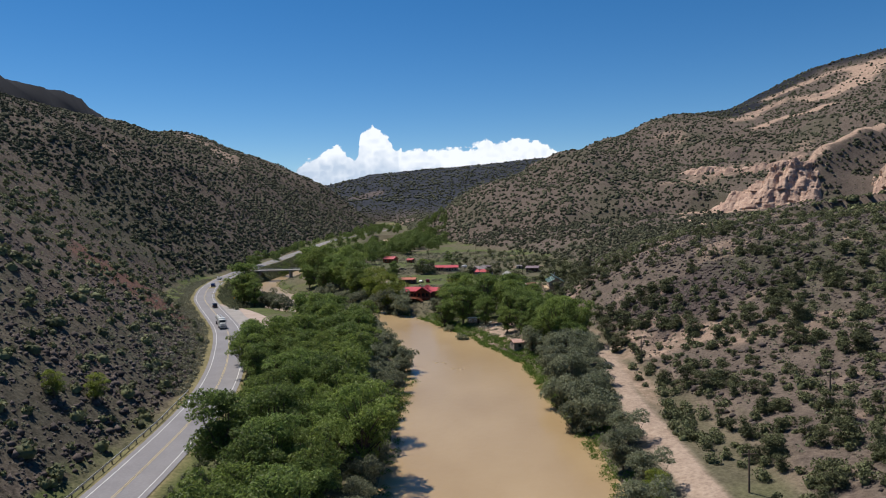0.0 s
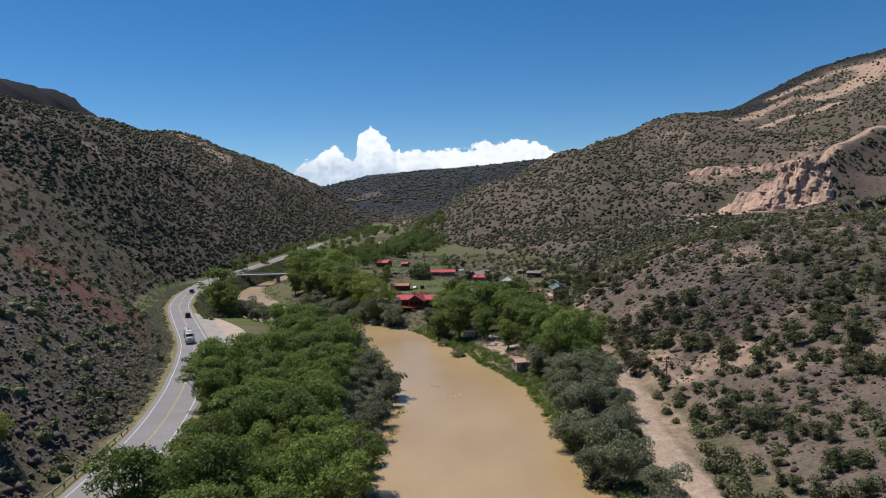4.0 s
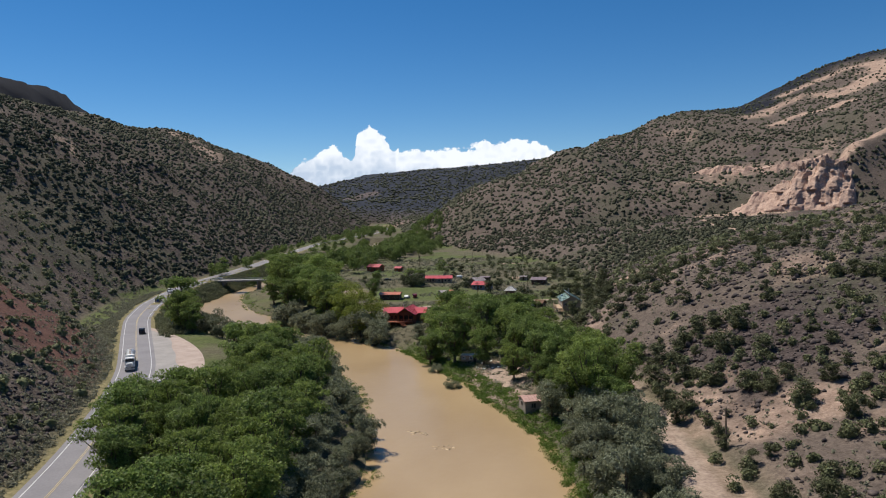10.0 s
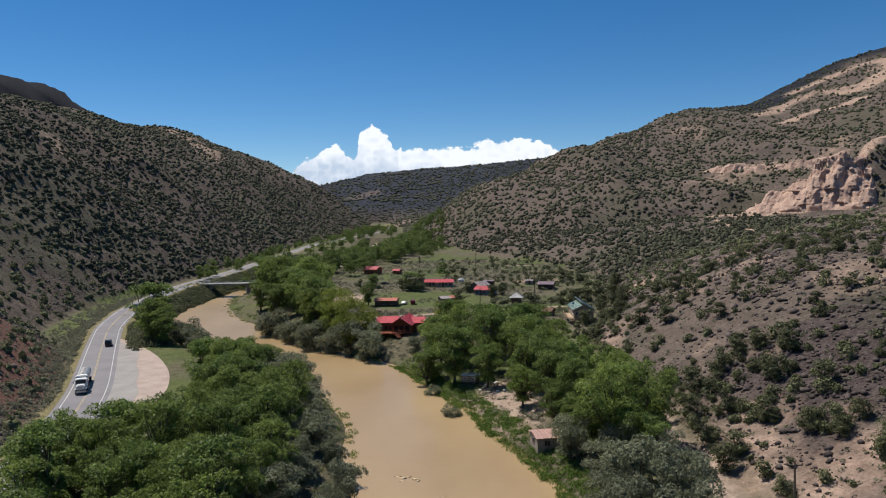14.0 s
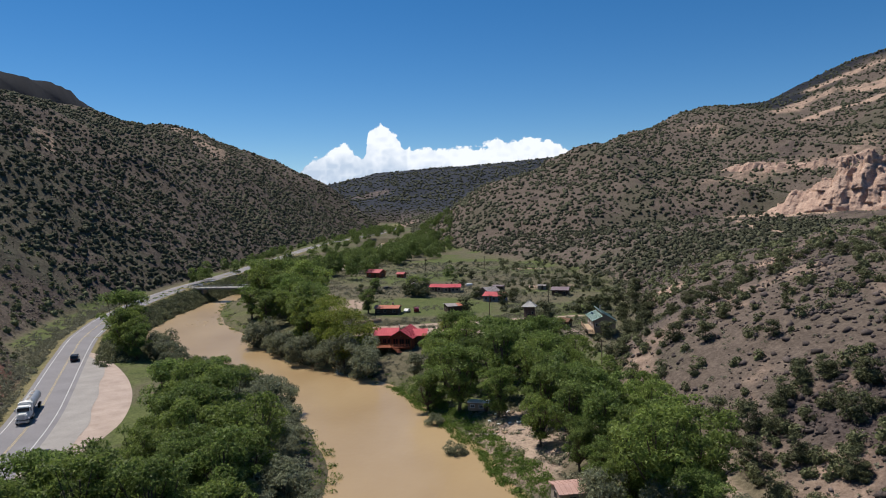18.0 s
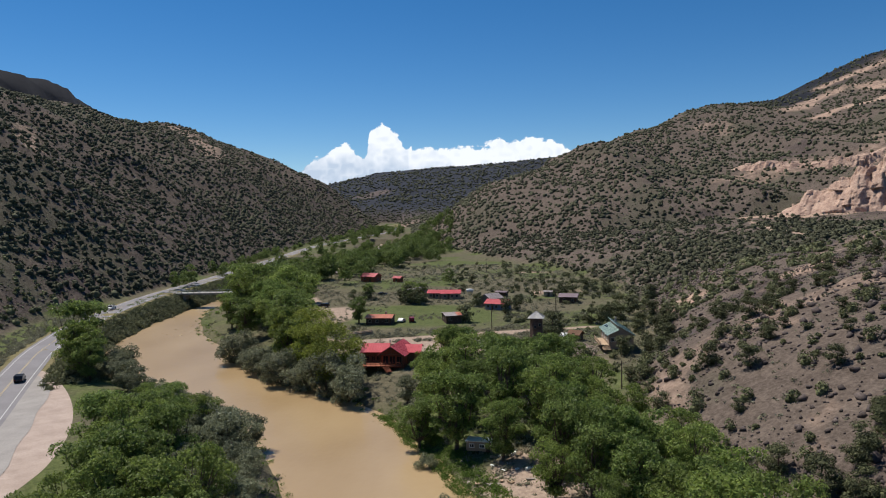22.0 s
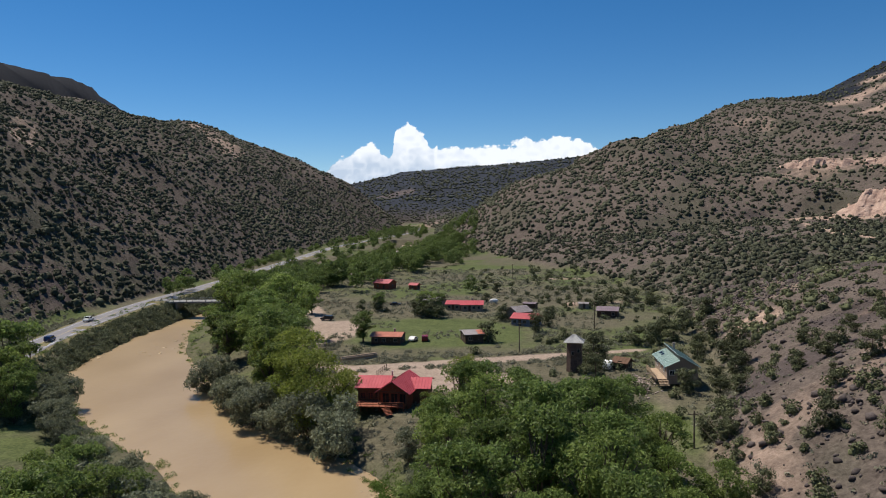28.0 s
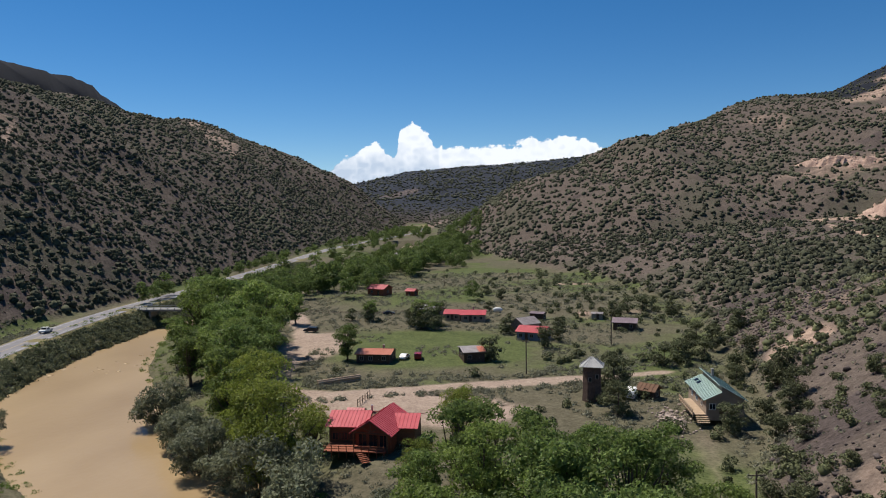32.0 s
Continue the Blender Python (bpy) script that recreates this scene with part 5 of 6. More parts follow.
def slab(bm, p, q, r, s, thick=0.14, ribs=0):
    """A roof plane: eave p-q, ridge s-r, one folded sheet with standing seams."""
    p, q, r, s = (Vector(v) for v in (p, q, r, s))
    n = (q - p).cross(s - p).normalized()
    if n.z < 0:
        n = -n
    wide = (q - p).length
    prof = [(0.0, 0.0)]
    for k in range(1, ribs):
        t, w = k / ribs, 0.04 / wide
        prof += [(t - w, 0.0), (t - w * 0.6, 0.07), (t + w * 0.6, 0.07), (t + w, 0.0)]
    prof.append((1.0, 0.0))
    low = [bm.verts.new(p.lerp(q, t) + n * h) for t, h in prof]
    top = [bm.verts.new(s.lerp(r, t) + n * h) for t, h in prof]
    c = [bm.verts.new(v - n * thick) for v in (p, q, r, s)]
    for k in range(len(prof) - 1):
        bm.faces.new((low[k], low[k + 1], top[k + 1], top[k]))
    bm.faces.new(c[::-1])
    bm.faces.new([c[0], c[1], *low[::-1]])
    bm.faces.new([c[2], c[3], *top])
    bm.faces.new((c[1], c[2], top[-1], low[-1]))
    bm.faces.new((c[3], c[0], low[0], top[0]))
    bmesh.ops.recalc_face_normals(bm, faces=bm.faces[:])


def gable_roof(root, x0, x1, y0, y1, eave, ridge, mat, along="x", over=0.5, ribs=True, label=""):
    if along == "x":
        ym, drop = (y0 + y1) / 2, over * (ridge - eave) / ((y1 - y0) / 2)
        for yy in (y0 - over, y1 + over):
            bm = bm_new()
            slab(bm, (x0 - over, yy, eave - drop + 0.16), (x1 + over, yy, eave - drop + 0.16), (x1 + over, ym, ridge + 0.16), (x0 - over, ym, ridge + 0.16), ribs=int((x1 - x0) / 0.6) if ribs else 0)
            part("roof_panel", bm, mat, root, label)
    else:
        xm, drop = (x0 + x1) / 2, over * (ridge - eave) / ((x1 - x0) / 2)
        for xx in (x0 - over, x1 + over):
            bm = bm_new()
            slab(bm, (xx, y0 - over, eave - drop + 0.16), (xx, y1 + over, eave - drop + 0.16), (xm, y1 + over, ridge + 0.16), (xm, y0 - over, ridge + 0.16), ribs=int((y1 - y0) / 0.6) if ribs else 0)
            part("roof_panel", bm, mat, root, label)


def window(root, x, y, z, w, h, face="y", out=-1, frame_mat="white_paint"):
    """A window set in a wall, with frame and dark pane; face is the wall's normal axis."""
    bm = bm_new()
    t = 0.09
    for a, b, c, d in ((0, h / 2, w + 2 * t, t), (0, -h / 2, w + 2 * t, t), (-w / 2, 0, t, h), (w / 2, 0, t, h), (0, 0, 0.05, h)):
        if face == "y":
            box(bm, x + a, y + out * 0.04, z + b, c, 0.12, d)
        else:
            box(bm, x + out * 0.04, y + a, z + b, 0.12, c, d)
    f = part("window", bm, M[frame_mat], root, "framed window")
    bm = bm_new()
    box(bm, x, y + out * 0.015, z, w, 0.05, h) if face == "y" else box(bm, x + out * 0.015, y, z, 0.05, w, h)
    part("pane", bm, M["glass"], f, "dark glass pane")


def door(root, x, y, w=0.95, h=2.05, z0=0.15, out=-1, mat="dark_wood", face="y"):
    bm = bm_new()
    box(bm, x, y + out * 0.03, z0 + h / 2, w, 0.1, h) if face == "y" else box(bm, x + out * 0.03, y, z0 + h / 2, 0.1, w, h)
    d = part("door", bm, M[mat], root, "plank door")
    bm = bm_new()
    box(bm, x + w * 0.36, y + out * 0.12, z0 + 1.0, 0.06, 0.08, 0.14) if face == "y" else box(bm, x + out * 0.12, y + w * 0.36, z0 + 1.0, 0.08, 0.06, 0.14)
    part("door_handle", bm, M["steel"], d)


def chimney(root, x, y, z0, z1, mat="rust_metal", s=0.45):
    bm = bm_new()
    box(bm, x, y, (z0 + z1) / 2, s, s, z1 - z0)
    box(bm, x, y, z1 + 0.05, s + 0.16, s + 0.16, 0.1)
    part("chimney", bm, M[mat], root)


def cabin(name, label, x, y, rz, L, W, eave, rise, wall, roof, wins=(), doors=(), along="x", over=0.5, chim=None, group="", z=None):
    root = thing(name, label, "house", x, y, rz, z, group)
    bm = bm_new()
    prism(bm, -L / 2, L / 2, -W / 2, W / 2, -0.6, eave, eave + rise, along)
    part("wall", bm, M[wall], root)
    gable_roof(root, -L / 2, L / 2, -W / 2, W / 2, eave, eave + rise, M[roof], along, over)
    for k in wins:
        window(root, k, -W / 2, eave * 0.56, 1.0, 1.0, "y", -1, "grey_wood")
    window(root, L / 2, 0, eave * 0.56, 1.0, 1.0, "x", 1, "grey_wood")
    window(root, -L / 2, 0, eave * 0.56, 1.0, 1.0, "x", -1, "grey_wood")
    for k in doors:
        door(root, k, -W / 2)
    if chim:
        chimney(root, chim[0], chim[1], eave, eave + rise + 0.9)
    return root


# river lodge with a cross gable, deck and stairs
lodge = thing("lodge", "log river lodge with bright red metal roofs and a deck", "house", -25.5, 319.5, 0, 4.15)
bm = bm_new()
prism(bm, -8, 3.0, -4.2, 5.2, -0.6, 4.1, 5.5)
part("wall", bm, M["log"], lodge)
bm = bm_new()
prism(bm, 3.0, 8.4, -3.6, 5.0, -0.6, 3.8, 5.05)
part("wall", bm, M["log"], lodge)
gable_roof(lodge, -8, -1.2, -4.2, 5.2, 4.15, 5.6, M["red_metal"], "x", 0.7)
gable_roof(lodge, 3.6, 8.4, -3.6, 5.0, 3.9, 5.2, M["red_metal"], "x", 0.7)
wing = new("cross_wing")
wing.parent = lodge
wing.matrix_basis = pose(1.0, -6.4, 0, 0, 0, -10)
bm = bm_new()
prism(bm, -3.4, 3.4, 0, 10.6, -0.6, 4.0, 6.1, "y")
wing_wall = part("gable_wall", bm, M["red_wood"], lodge, "red-stained gable wall")
wing_wall.matrix_basis = wing.matrix_basis
for sx in (-1, 1):
    bm = bm_new()
    slab(bm, (sx * 4.3, -1.6, 3.62), (sx * 4.3, 11.2, 3.62), (0, 11.2, 6.3), (0, -1.6, 6.3), ribs=18)
    o = part("roof_panel", bm, M["red_metal"], lodge)
    o.matrix_basis = wing.matrix_basis
bm = bm_new()
for sx in (-1, 1):
    tube(bm, [(sx * 3.9, -1.45, 3.65), (0, -1.45, 6.0)], [0.13, 0.13], 5)
    tube(bm, [(sx * 3.3, -1.45, -0.4), (sx * 3.3, -1.45, 4.0)], [0.16, 0.16], 6)
    tube(bm, [(0, -1.45, 4.1), (sx * 1.7, -1.45, 4.9)], [0.09, 0.09], 5)
tube(bm, [(-3.9, -1.45, 3.9), (3.9, -1.45, 3.9)], [0.14, 0.14], 6)
tube(bm, [(0, -1.45, 3.9), (0, -1.45, 6.0)], [0.1, 0.1], 5)
o = part("truss", bm, M["log"], lodge, "log gable truss on posts")
o.matrix_basis = wing.matrix_basis
for k in (-2.1, 0, 2.1):
    bm = bm_new()
    for a, c in ((-0.82, 0.1), (0.82, 0.1), (0, 0.06)):
        box(bm, k + a, -0.05, 2.0, c, 0.12, 2.5)
    box(bm, k, -0.05, 3.25, 1.74, 0.12, 0.1)
    box(bm, k, -0.05, 0.75, 1.74, 0.12, 0.1)
    w = part("window", bm, M["red_wood"], lodge, "tall framed window")
    w.matrix_basis = wing.matrix_basis
    bm = bm_new()
    box(bm, k, -0.02, 2.0, 1.6, 0.05, 2.4)
    part("pane", bm, M["glass"], w, "dark glass pane")
for k in (-6.8, -5.0, -3.4):
    window(lodge, k, -4.2, 2.2, 1.1, 1.3, "y", -1, "red_wood")
bpy.data.objects.remove(wing)
bm = bm_new()
box(bm, -2.0, -7.0, 1.0, 11.5, 5.2, 0.18)
deck = part("deck", bm, M["red_wood"], lodge, "reddish wooden deck")
for k in range(9):
    bm = bm_new()
    box(bm, -7.6 + k * 1.4, -9.5, 1.0, 0.12, 0.12, 2.2)
    part("deck_post", bm, M["red_wood"], lodge)
for hgt in (1.55, 1.98):
    bm = bm_new()
    box(bm, -2.0, -9.5, hgt, 11.4, 0.09, 0.09)
    part("deck_rail", bm, M["red_wood"], lodge)
for k in range(6):
    bm = bm_new()
    box(bm, -0.6 + k * 0.28, -10.0 - k * 0.34, 0.9 - k * 0.19, 1.7, 0.36, 0.07, 35)
    part("stair_step", bm, M["red_wood"], lodge)
chimney(lodge, -0.6, 0.6, 5.0, 6.7, "steel", 0.3)
lodge.scale = (0.88, 0.9, 0.9)
for y_eave in (9.2, 12.4):
    bm = bm_new()
    slab(bm, (-8.2, y_eave, 2.6), (-4.4, y_eave, 2.6), (-4.4, 10.8, 3.4), (-8.2, 10.8, 3.4), ribs=6)
    part("annex_roof", bm, M["red_metal"], lodge, "small red annex roof")
bm = bm_new()
prism(bm, -7.9, -4.7, 9.5, 12.1, -0.4, 2.5, 3.2)
part("annex_wall", bm, M["log"], lodge)

# the other buildings: name, label, place, turn, length, depth, eave, rise, wall, roof, windows, doors
cabin("ranch_house", "long low house with an orange-red metal roof on the lawn", -38.2, 383.8, -3, 8.8, 7.2, 2.4, 0.7, "dark_wood", "orange_metal", (-3, -0.6, 2.9), (1.2,), chim=(1.8, 1.0))
cabin("red_barn", "red-roofed barn at the edge of the meadow", -63.3, 517, -24, 8.6, 6.8, 3.0, 1.5, "red_wood", "red_metal", (-2,), (1.5,))
cabin("red_shed", "small red shed with a red roof in the field", -48.2, 514, -24, 4.2, 3.6, 2.2, 0.8, "red_wood", "red_metal", (), (0,))
cabin("cottage", "cottage with a faded grey and red roof", -32.4, 460, -38, 7.0, 5.6, 2.5, 1.2, "stucco", "rust_metal", (-2, 2), (0,), chim=(1.6, 0.6))
cabin("farm_house", "stucco house with a red metal roof among trees", -23.6, 451, -8, 5.6, 6.0, 2.4, 1.0, "stucco", "red_metal", (-1.5, 1.5), (0,))
cabin("farm_house", "long stucco house with a bright red roof", -16.6, 449, 0, 8.2, 7.0, 2.5, 1.1, "stucco", "red_metal", (-2.5, 0.8, 2.8), (-0.8,), chim=(0, 0.5))
cabin("blue_house", "blue-grey house with a faded red roof", 3.8, 416, -22, 8.4, 6.4, 2.6, 1.3, "blue_wall", "red_metal", (-3, 0.5, 3), (-1.2,))
cabin("grey_house", "house with a worn grey roof beside the blue house", 1.2, 426.5, 40, 6.4, 6.4, 3.2, 1.6, "grey_wood", "rust_metal", (-1.5, 1.5), (0,))
shed = cabin("grey_shed", "shed with a weathered grey and rust-orange tin roof", -13.2, 386.5, 14, 5.4, 8.6, 2.6, 0.5, "dark_wood", "rust_metal", (-1.2,), (1,), over=0.4)
bm = bm_new()
slab(bm, (1.2, -4.7, 2.86), (3.12, -4.7, 2.86), (3.12, -0.02, 3.36), (1.2, -0.02, 3.36), 0.03, 4)
part("rusty_sheet", bm, M["orange_metal"], shed, "rust-orange roof sheets")
cabin("brown_shed", "small dark brown shed beside the van", 26.2, 350.5, -35, 3.4, 3.0, 1.9, 0.9, "dark_wood", "log", (), (0,))
cabin("hut", "low hut with a purple-grey roof below the slope", 33.4, 433, -14, 7.0, 6.4, 2.6, 1.0, "dark_wood", "purple_metal", (-1.5, 2), (0.4,))
cabin("small_shed", "small open-fronted shed with a dark tin roof", 6.0, 452, -20, 4.8, 3.2, 2.1, 0.4, "dark_wood", "purple_metal", (), (0.3,), over=0.3)
cabin("small_shed", "weathered shed at the dirt lane", 26.5, 452, -10, 3.6, 2.6, 2.0, 0.4, "grey_wood", "rust_metal", (), (0.3,), over=0.3)
cabin("riverside_shed", "low shed with a faded pink tin roof under the trees", 12.6, 211.5, 12, 6.5, 4.6, 2.0, 0.45, "grey_wood", "pink_metal", (-1.5,), (1,), over=0.3)

# solar house with two offset pale green roofs and a clerestory
gh = thing("green_house", "tan house with two offset pale green metal roofs", "house", 36, 338.5, 0, 6.2)
bm = bm_new()
vs = [(-3.4, 3.2), (-0.4, 4.6), (-0.4, 5.7), (4.0, 3.1)]
a = [bm.verts.new((p, -7.5, q)) for p, q in [(-3.4, -1.2), (4.0, -1.2), (4.0, 3.1), (-0.4, 5.7), (-0.4, 4.6), (-3.4, 3.2)]]
b = [bm.verts.new((p, 7.5, q)) for p, q in [(-3.4, -1.2), (4.0, -1.2), (4.0, 3.1), (-0.4, 5.7), (-0.4, 4.6), (-3.4, 3.2)]]
bm.faces.new(a)
bm.faces.new(b[::-1])
for k in range(6):
    bm.faces.new((a[(k + 1) % 6], a[k], b[k], b[(k + 1) % 6]))
part("wall", bm, M["stucco"], gh)
bm = bm_new()
slab(bm, (-4.1, -8.2, 3.05), (-4.1, 8.2, 3.05), (-0.42, 8.2, 4.77), (-0.42, -8.2, 4.77), ribs=22)
low_roof = part("roof_panel", bm, M["green_metal"], gh, "pale green lower roof")
for k in (-1.0, 1.2):
    bm = bm_new()
    box(bm, -2.2, 4.5 + k, 4.02, 0.9, 1.2, 0.1, 0, -25)
    part("skylight", bm, M["glass"], low_roof, "dark skylight")
bm = bm_new()
slab(bm, (4.6, -8.2, 2.95), (4.6, 8.2, 2.95), (-0.9, 8.2, 6.15), (-0.9, -8.2, 6.15), ribs=22)
part("roof_panel", bm, M["green_metal"], gh, "grey-green upper roof")
chimney(gh, 0.4, 2.6, 5.0, 7.0)
for k in (-2.2, 1.6):
    window(gh, k, -7.5, 1.6, 1.2, 1.2)
for k in (-4, 0, 4):
    window(gh, -3.4, k, 1.6, 1.2, 1.2, "x", -1)
door(gh, -0.4, -7.5)
bm = bm_new()
box(bm, -4.8, -1.5, 0.0, 2.6, 12.5, 0.16)
part("deck", bm, M["tan_wood"], gh, "pale tan timber deck")
for k in range(10):
    bm = bm_new()
    box(bm, -6.05, -7.6 + k * 1.36, 0.3, 0.12, 0.12, 1.7)
    part("deck_post", bm, M["tan_wood"], gh)
bm = bm_new()
box(bm, -6.05, -1.5, 0.75, 0.12, 12.4, 0.5)
part("deck_rail", bm, M["tan_wood"], gh)
for k in range(4):
    bm = bm_new()
    box(bm, -4.4, -8.2 - k * 0.5, -0.25 - k * 0.25, 2.4, 0.5, 0.12)
    part("stair_step", bm, M["tan_wood"], gh)

gh.scale = (0.9, 0.9, 0.9)

# tall weathered tower
tw = thing("wooden_tower", "tall weathered wooden tower with a pale hipped roof", "tower", 14.2, 347.5, 12, 4.9)
for k in range(8):
    bm = bm_new()
    a0, a1 = math.tau * k / 8, math.tau * (k + 1) / 8
    r0, r1 = 2.05, 1.85
    p = [(r0 * math.cos(a0), r0 * math.sin(a0), -0.5), (r0 * math.cos(a1), r0 * math.sin(a1), -0.5), (r1 * math.cos(a1), r1 * math.sin(a1), 7.2), (r1 * math.cos(a0), r1 * math.sin(a0), 7.2)]
    f = [bm.verts.new(v) for v in p]
    g = [bm.verts.new((v[0] * 0.9, v[1] * 0.9, v[2])) for v in p]
    bm.faces.new(f)
    bm.faces.new(g[::-1])
    for i in range(4):
        bm.faces.new((f[(i + 1) % 4], f[i], g[i], g[(i + 1) % 4]))
    part("wall_panel", bm, M["tower_wood"], tw)
for k in range(4):
    bm = bm_new()
    c, s = math.cos(math.tau * k / 4 + 0.4), math.sin(math.tau * k / 4 + 0.4)
    c2, s2 = math.cos(math.tau * (k + 1) / 4 + 0.4), math.sin(math.tau * (k + 1) / 4 + 0.4)
    slab(bm, (3.4 * c, 3.4 * s, 6.8), (3.4 * c2, 3.4 * s2, 6.8), (0.4 * c2, 0.4 * s2, 8.5), (0.4 * c, 0.4 * s, 8.5), 0.12, 7)
    part("roof_panel", bm, M["pale_tin"], tw, "pale grey sheet roof")
for k in (-1.0, 0.4):
    bm = bm_new()
    box(bm, k, -1.93, 4.6 + k * 0.4, 0.7, 0.14, 0.9)
    w = part("window", bm, M["grey_wood"], tw)
    bm = bm_new()
    box(bm, k, -1.99, 4.6 + k * 0.4, 0.55, 0.06, 0.75)
    part("pane", bm, M["glass"], w)


# ---- vehicles ----
def vehicle(name, label, kind, paint, x, y, rz, z=None):
    root = thing(name, label, "vehicle", x, y, rz, z)
    L, Wd, prof, glass = {
        "van": (5.3, 2.0, [(0, .45), (0, 1.2), (.25, 1.9), (3.9, 2.05), (4.5, 1.3), (5.2, 1.1), (5.3, .45)], [(2.7, 1.25), (2.7, 1.75), (3.85, 1.8), (4.3, 1.3)]),
        "suv": (4.7, 1.85, [(0, .45), (0, 1.0), (.2, 1.7), (2.9, 1.75), (3.6, 1.1), (4.6, .95), (4.7, .45)], [(.3, 1.08), (.4, 1.58), (2.85, 1.62), (3.4, 1.1)]),
        "car": (4.4, 1.75, [(0, .4), (0, .85), (.5, .95), (1.1, 1.4), (2.5, 1.42), (3.3, .95), (4.3, .8), (4.4, .4)], [(.75, .97), (1.2, 1.3), (2.4, 1.32), (3.05, .97)]),
        "pickup": (5.4, 1.95, [(0, .5), (0, 1.15), (2.0, 1.15), (2.15, 1.8), (3.6, 1.85), (4.2, 1.15), (5.3, 1.05), (5.4, .5)], [(2.15, 1.2), (2.3, 1.7), (3.5, 1.74), (3.95, 1.2)]),
    }[kind]
    for nm, pts, half, mat in (("body", prof, Wd / 2, paint), ("side_glass", glass, Wd / 2 + 0.012, "glass")):
        bm = bm_new()
        a, b = [bm.verts.new((p - L / 2, -half, q)) for p, q in pts], [bm.verts.new((p - L / 2, half, q)) for p, q in pts]
        bm.faces.new(a)
        bm.faces.new(b[::-1])
        for k in range(len(pts)):
            j = (k + 1) % len(pts)
            bm.faces.new((a[j], a[k], b[k], b[j]))
        bmesh.ops.bevel(bm, geom=[e for e in bm.edges if abs(e.verts[0].co.y - e.verts[1].co.y) > 0.5] if nm == "body" else [], offset=0.08, segments=2, affect="EDGES")
        part(nm, bm, M[mat], root)
    p, q = prof[-4] if kind == "van" else prof[-4], prof[-3]
    bm = bm_new()
    fx0, fz0, fx1, fz1 = p[0] - L / 2, p[1], q[0] - L / 2, q[1]
    nrm = Vector((fz0 - fz1, 0, fx1 - fx0)).normalized() * 0.02
    v = [bm.verts.new(Vector(c) + nrm) for c in ((fx0 + .06, -Wd * .42, fz0 - .06), (fx0 + .06, Wd * .42, fz0 - .06), (fx1, Wd * .42, fz1 + .03), (fx1, -Wd * .42, fz1 + .03))]
    bm.faces.new(v)
    bmesh.ops.solidify(bm, geom=bm.faces[:], thickness=0.03)
    part("windscreen", bm, M["glass"], root)
    for sx in (L * 0.5 - 0.95, -L * 0.5 + 0.95):
        for sy in (-1, 1):
            bm = bm_new()
            m4 = Matrix.Translation((sx, sy * (Wd / 2 - 0.1), 0.36)) @ Matrix.Rotation(radians(90), 4, "X")
            bmesh.ops.create_cone(bm, cap_ends=True, segments=16, radius1=0.36, radius2=0.36, depth=0.24, matrix=m4)
            w = part("wheel", bm, M["rubber"], root)
            bm = bm_new()
            m4 = Matrix.Translation((sx, sy * (Wd / 2 + 0.015), 0.36)) @ Matrix.Rotation(radians(90), 4, "X")
            bmesh.ops.create_cone(bm, cap_ends=True, segments=12, radius1=0.21, radius2=0.19, depth=0.05, matrix=m4)
            part("rim", bm, M["steel"], w)
    for sx, mat, nm in ((L / 2 - 0.03, "white_paint", "headlight"), (-L / 2 + 0.02, "red_paint", "tail_light")):
        for sy in (-1, 1):
            bm = bm_new()
            box(bm, sx, sy * Wd * 0.36, 0.78, 0.1, 0.3, 0.16)
            part(nm, bm, M[mat], root)
    return root


vehicle("van", "white panel van parked on the grass", "van", "white_paint", 22.6, 350.2, 70)
vehicle("suv", "dark sports utility car parked on the gravel drive", "suv", "dark_paint", -68.3, 425.5, 175)
vehicle("car", "white car parked beside the ranch house", "car", "white_paint", -31.0, 386, 80)
vehicle("car", "dark red car parked on the lawn", "suv", "red_paint", -27.4, 386.5, 95)
vehicle("car", "dark car parked by the fence", "car", "dark_paint", -48.9, 461, 10)
vehicle("pickup", "dark blue pickup parked on the pull-off", "pickup", "dark_paint", -71.2, 218.5, 105, 4.62)

vehicle("suv", "dark sports utility car driving up the highway", "suv", "dark_paint", -112.9, 298, 115, float(road_z(298)) + 0.02)
vehicle("suv", "deep blue sports utility car on the highway bend", "suv", "blue_paint", -143.6, 379, 103, float(road_z(379)) + 0.02)
vehicle("pickup", "white pickup truck on the highway below the talus", "pickup", "white_paint", -153.4, 415, -82, float(road_z(415)) + 0.02)


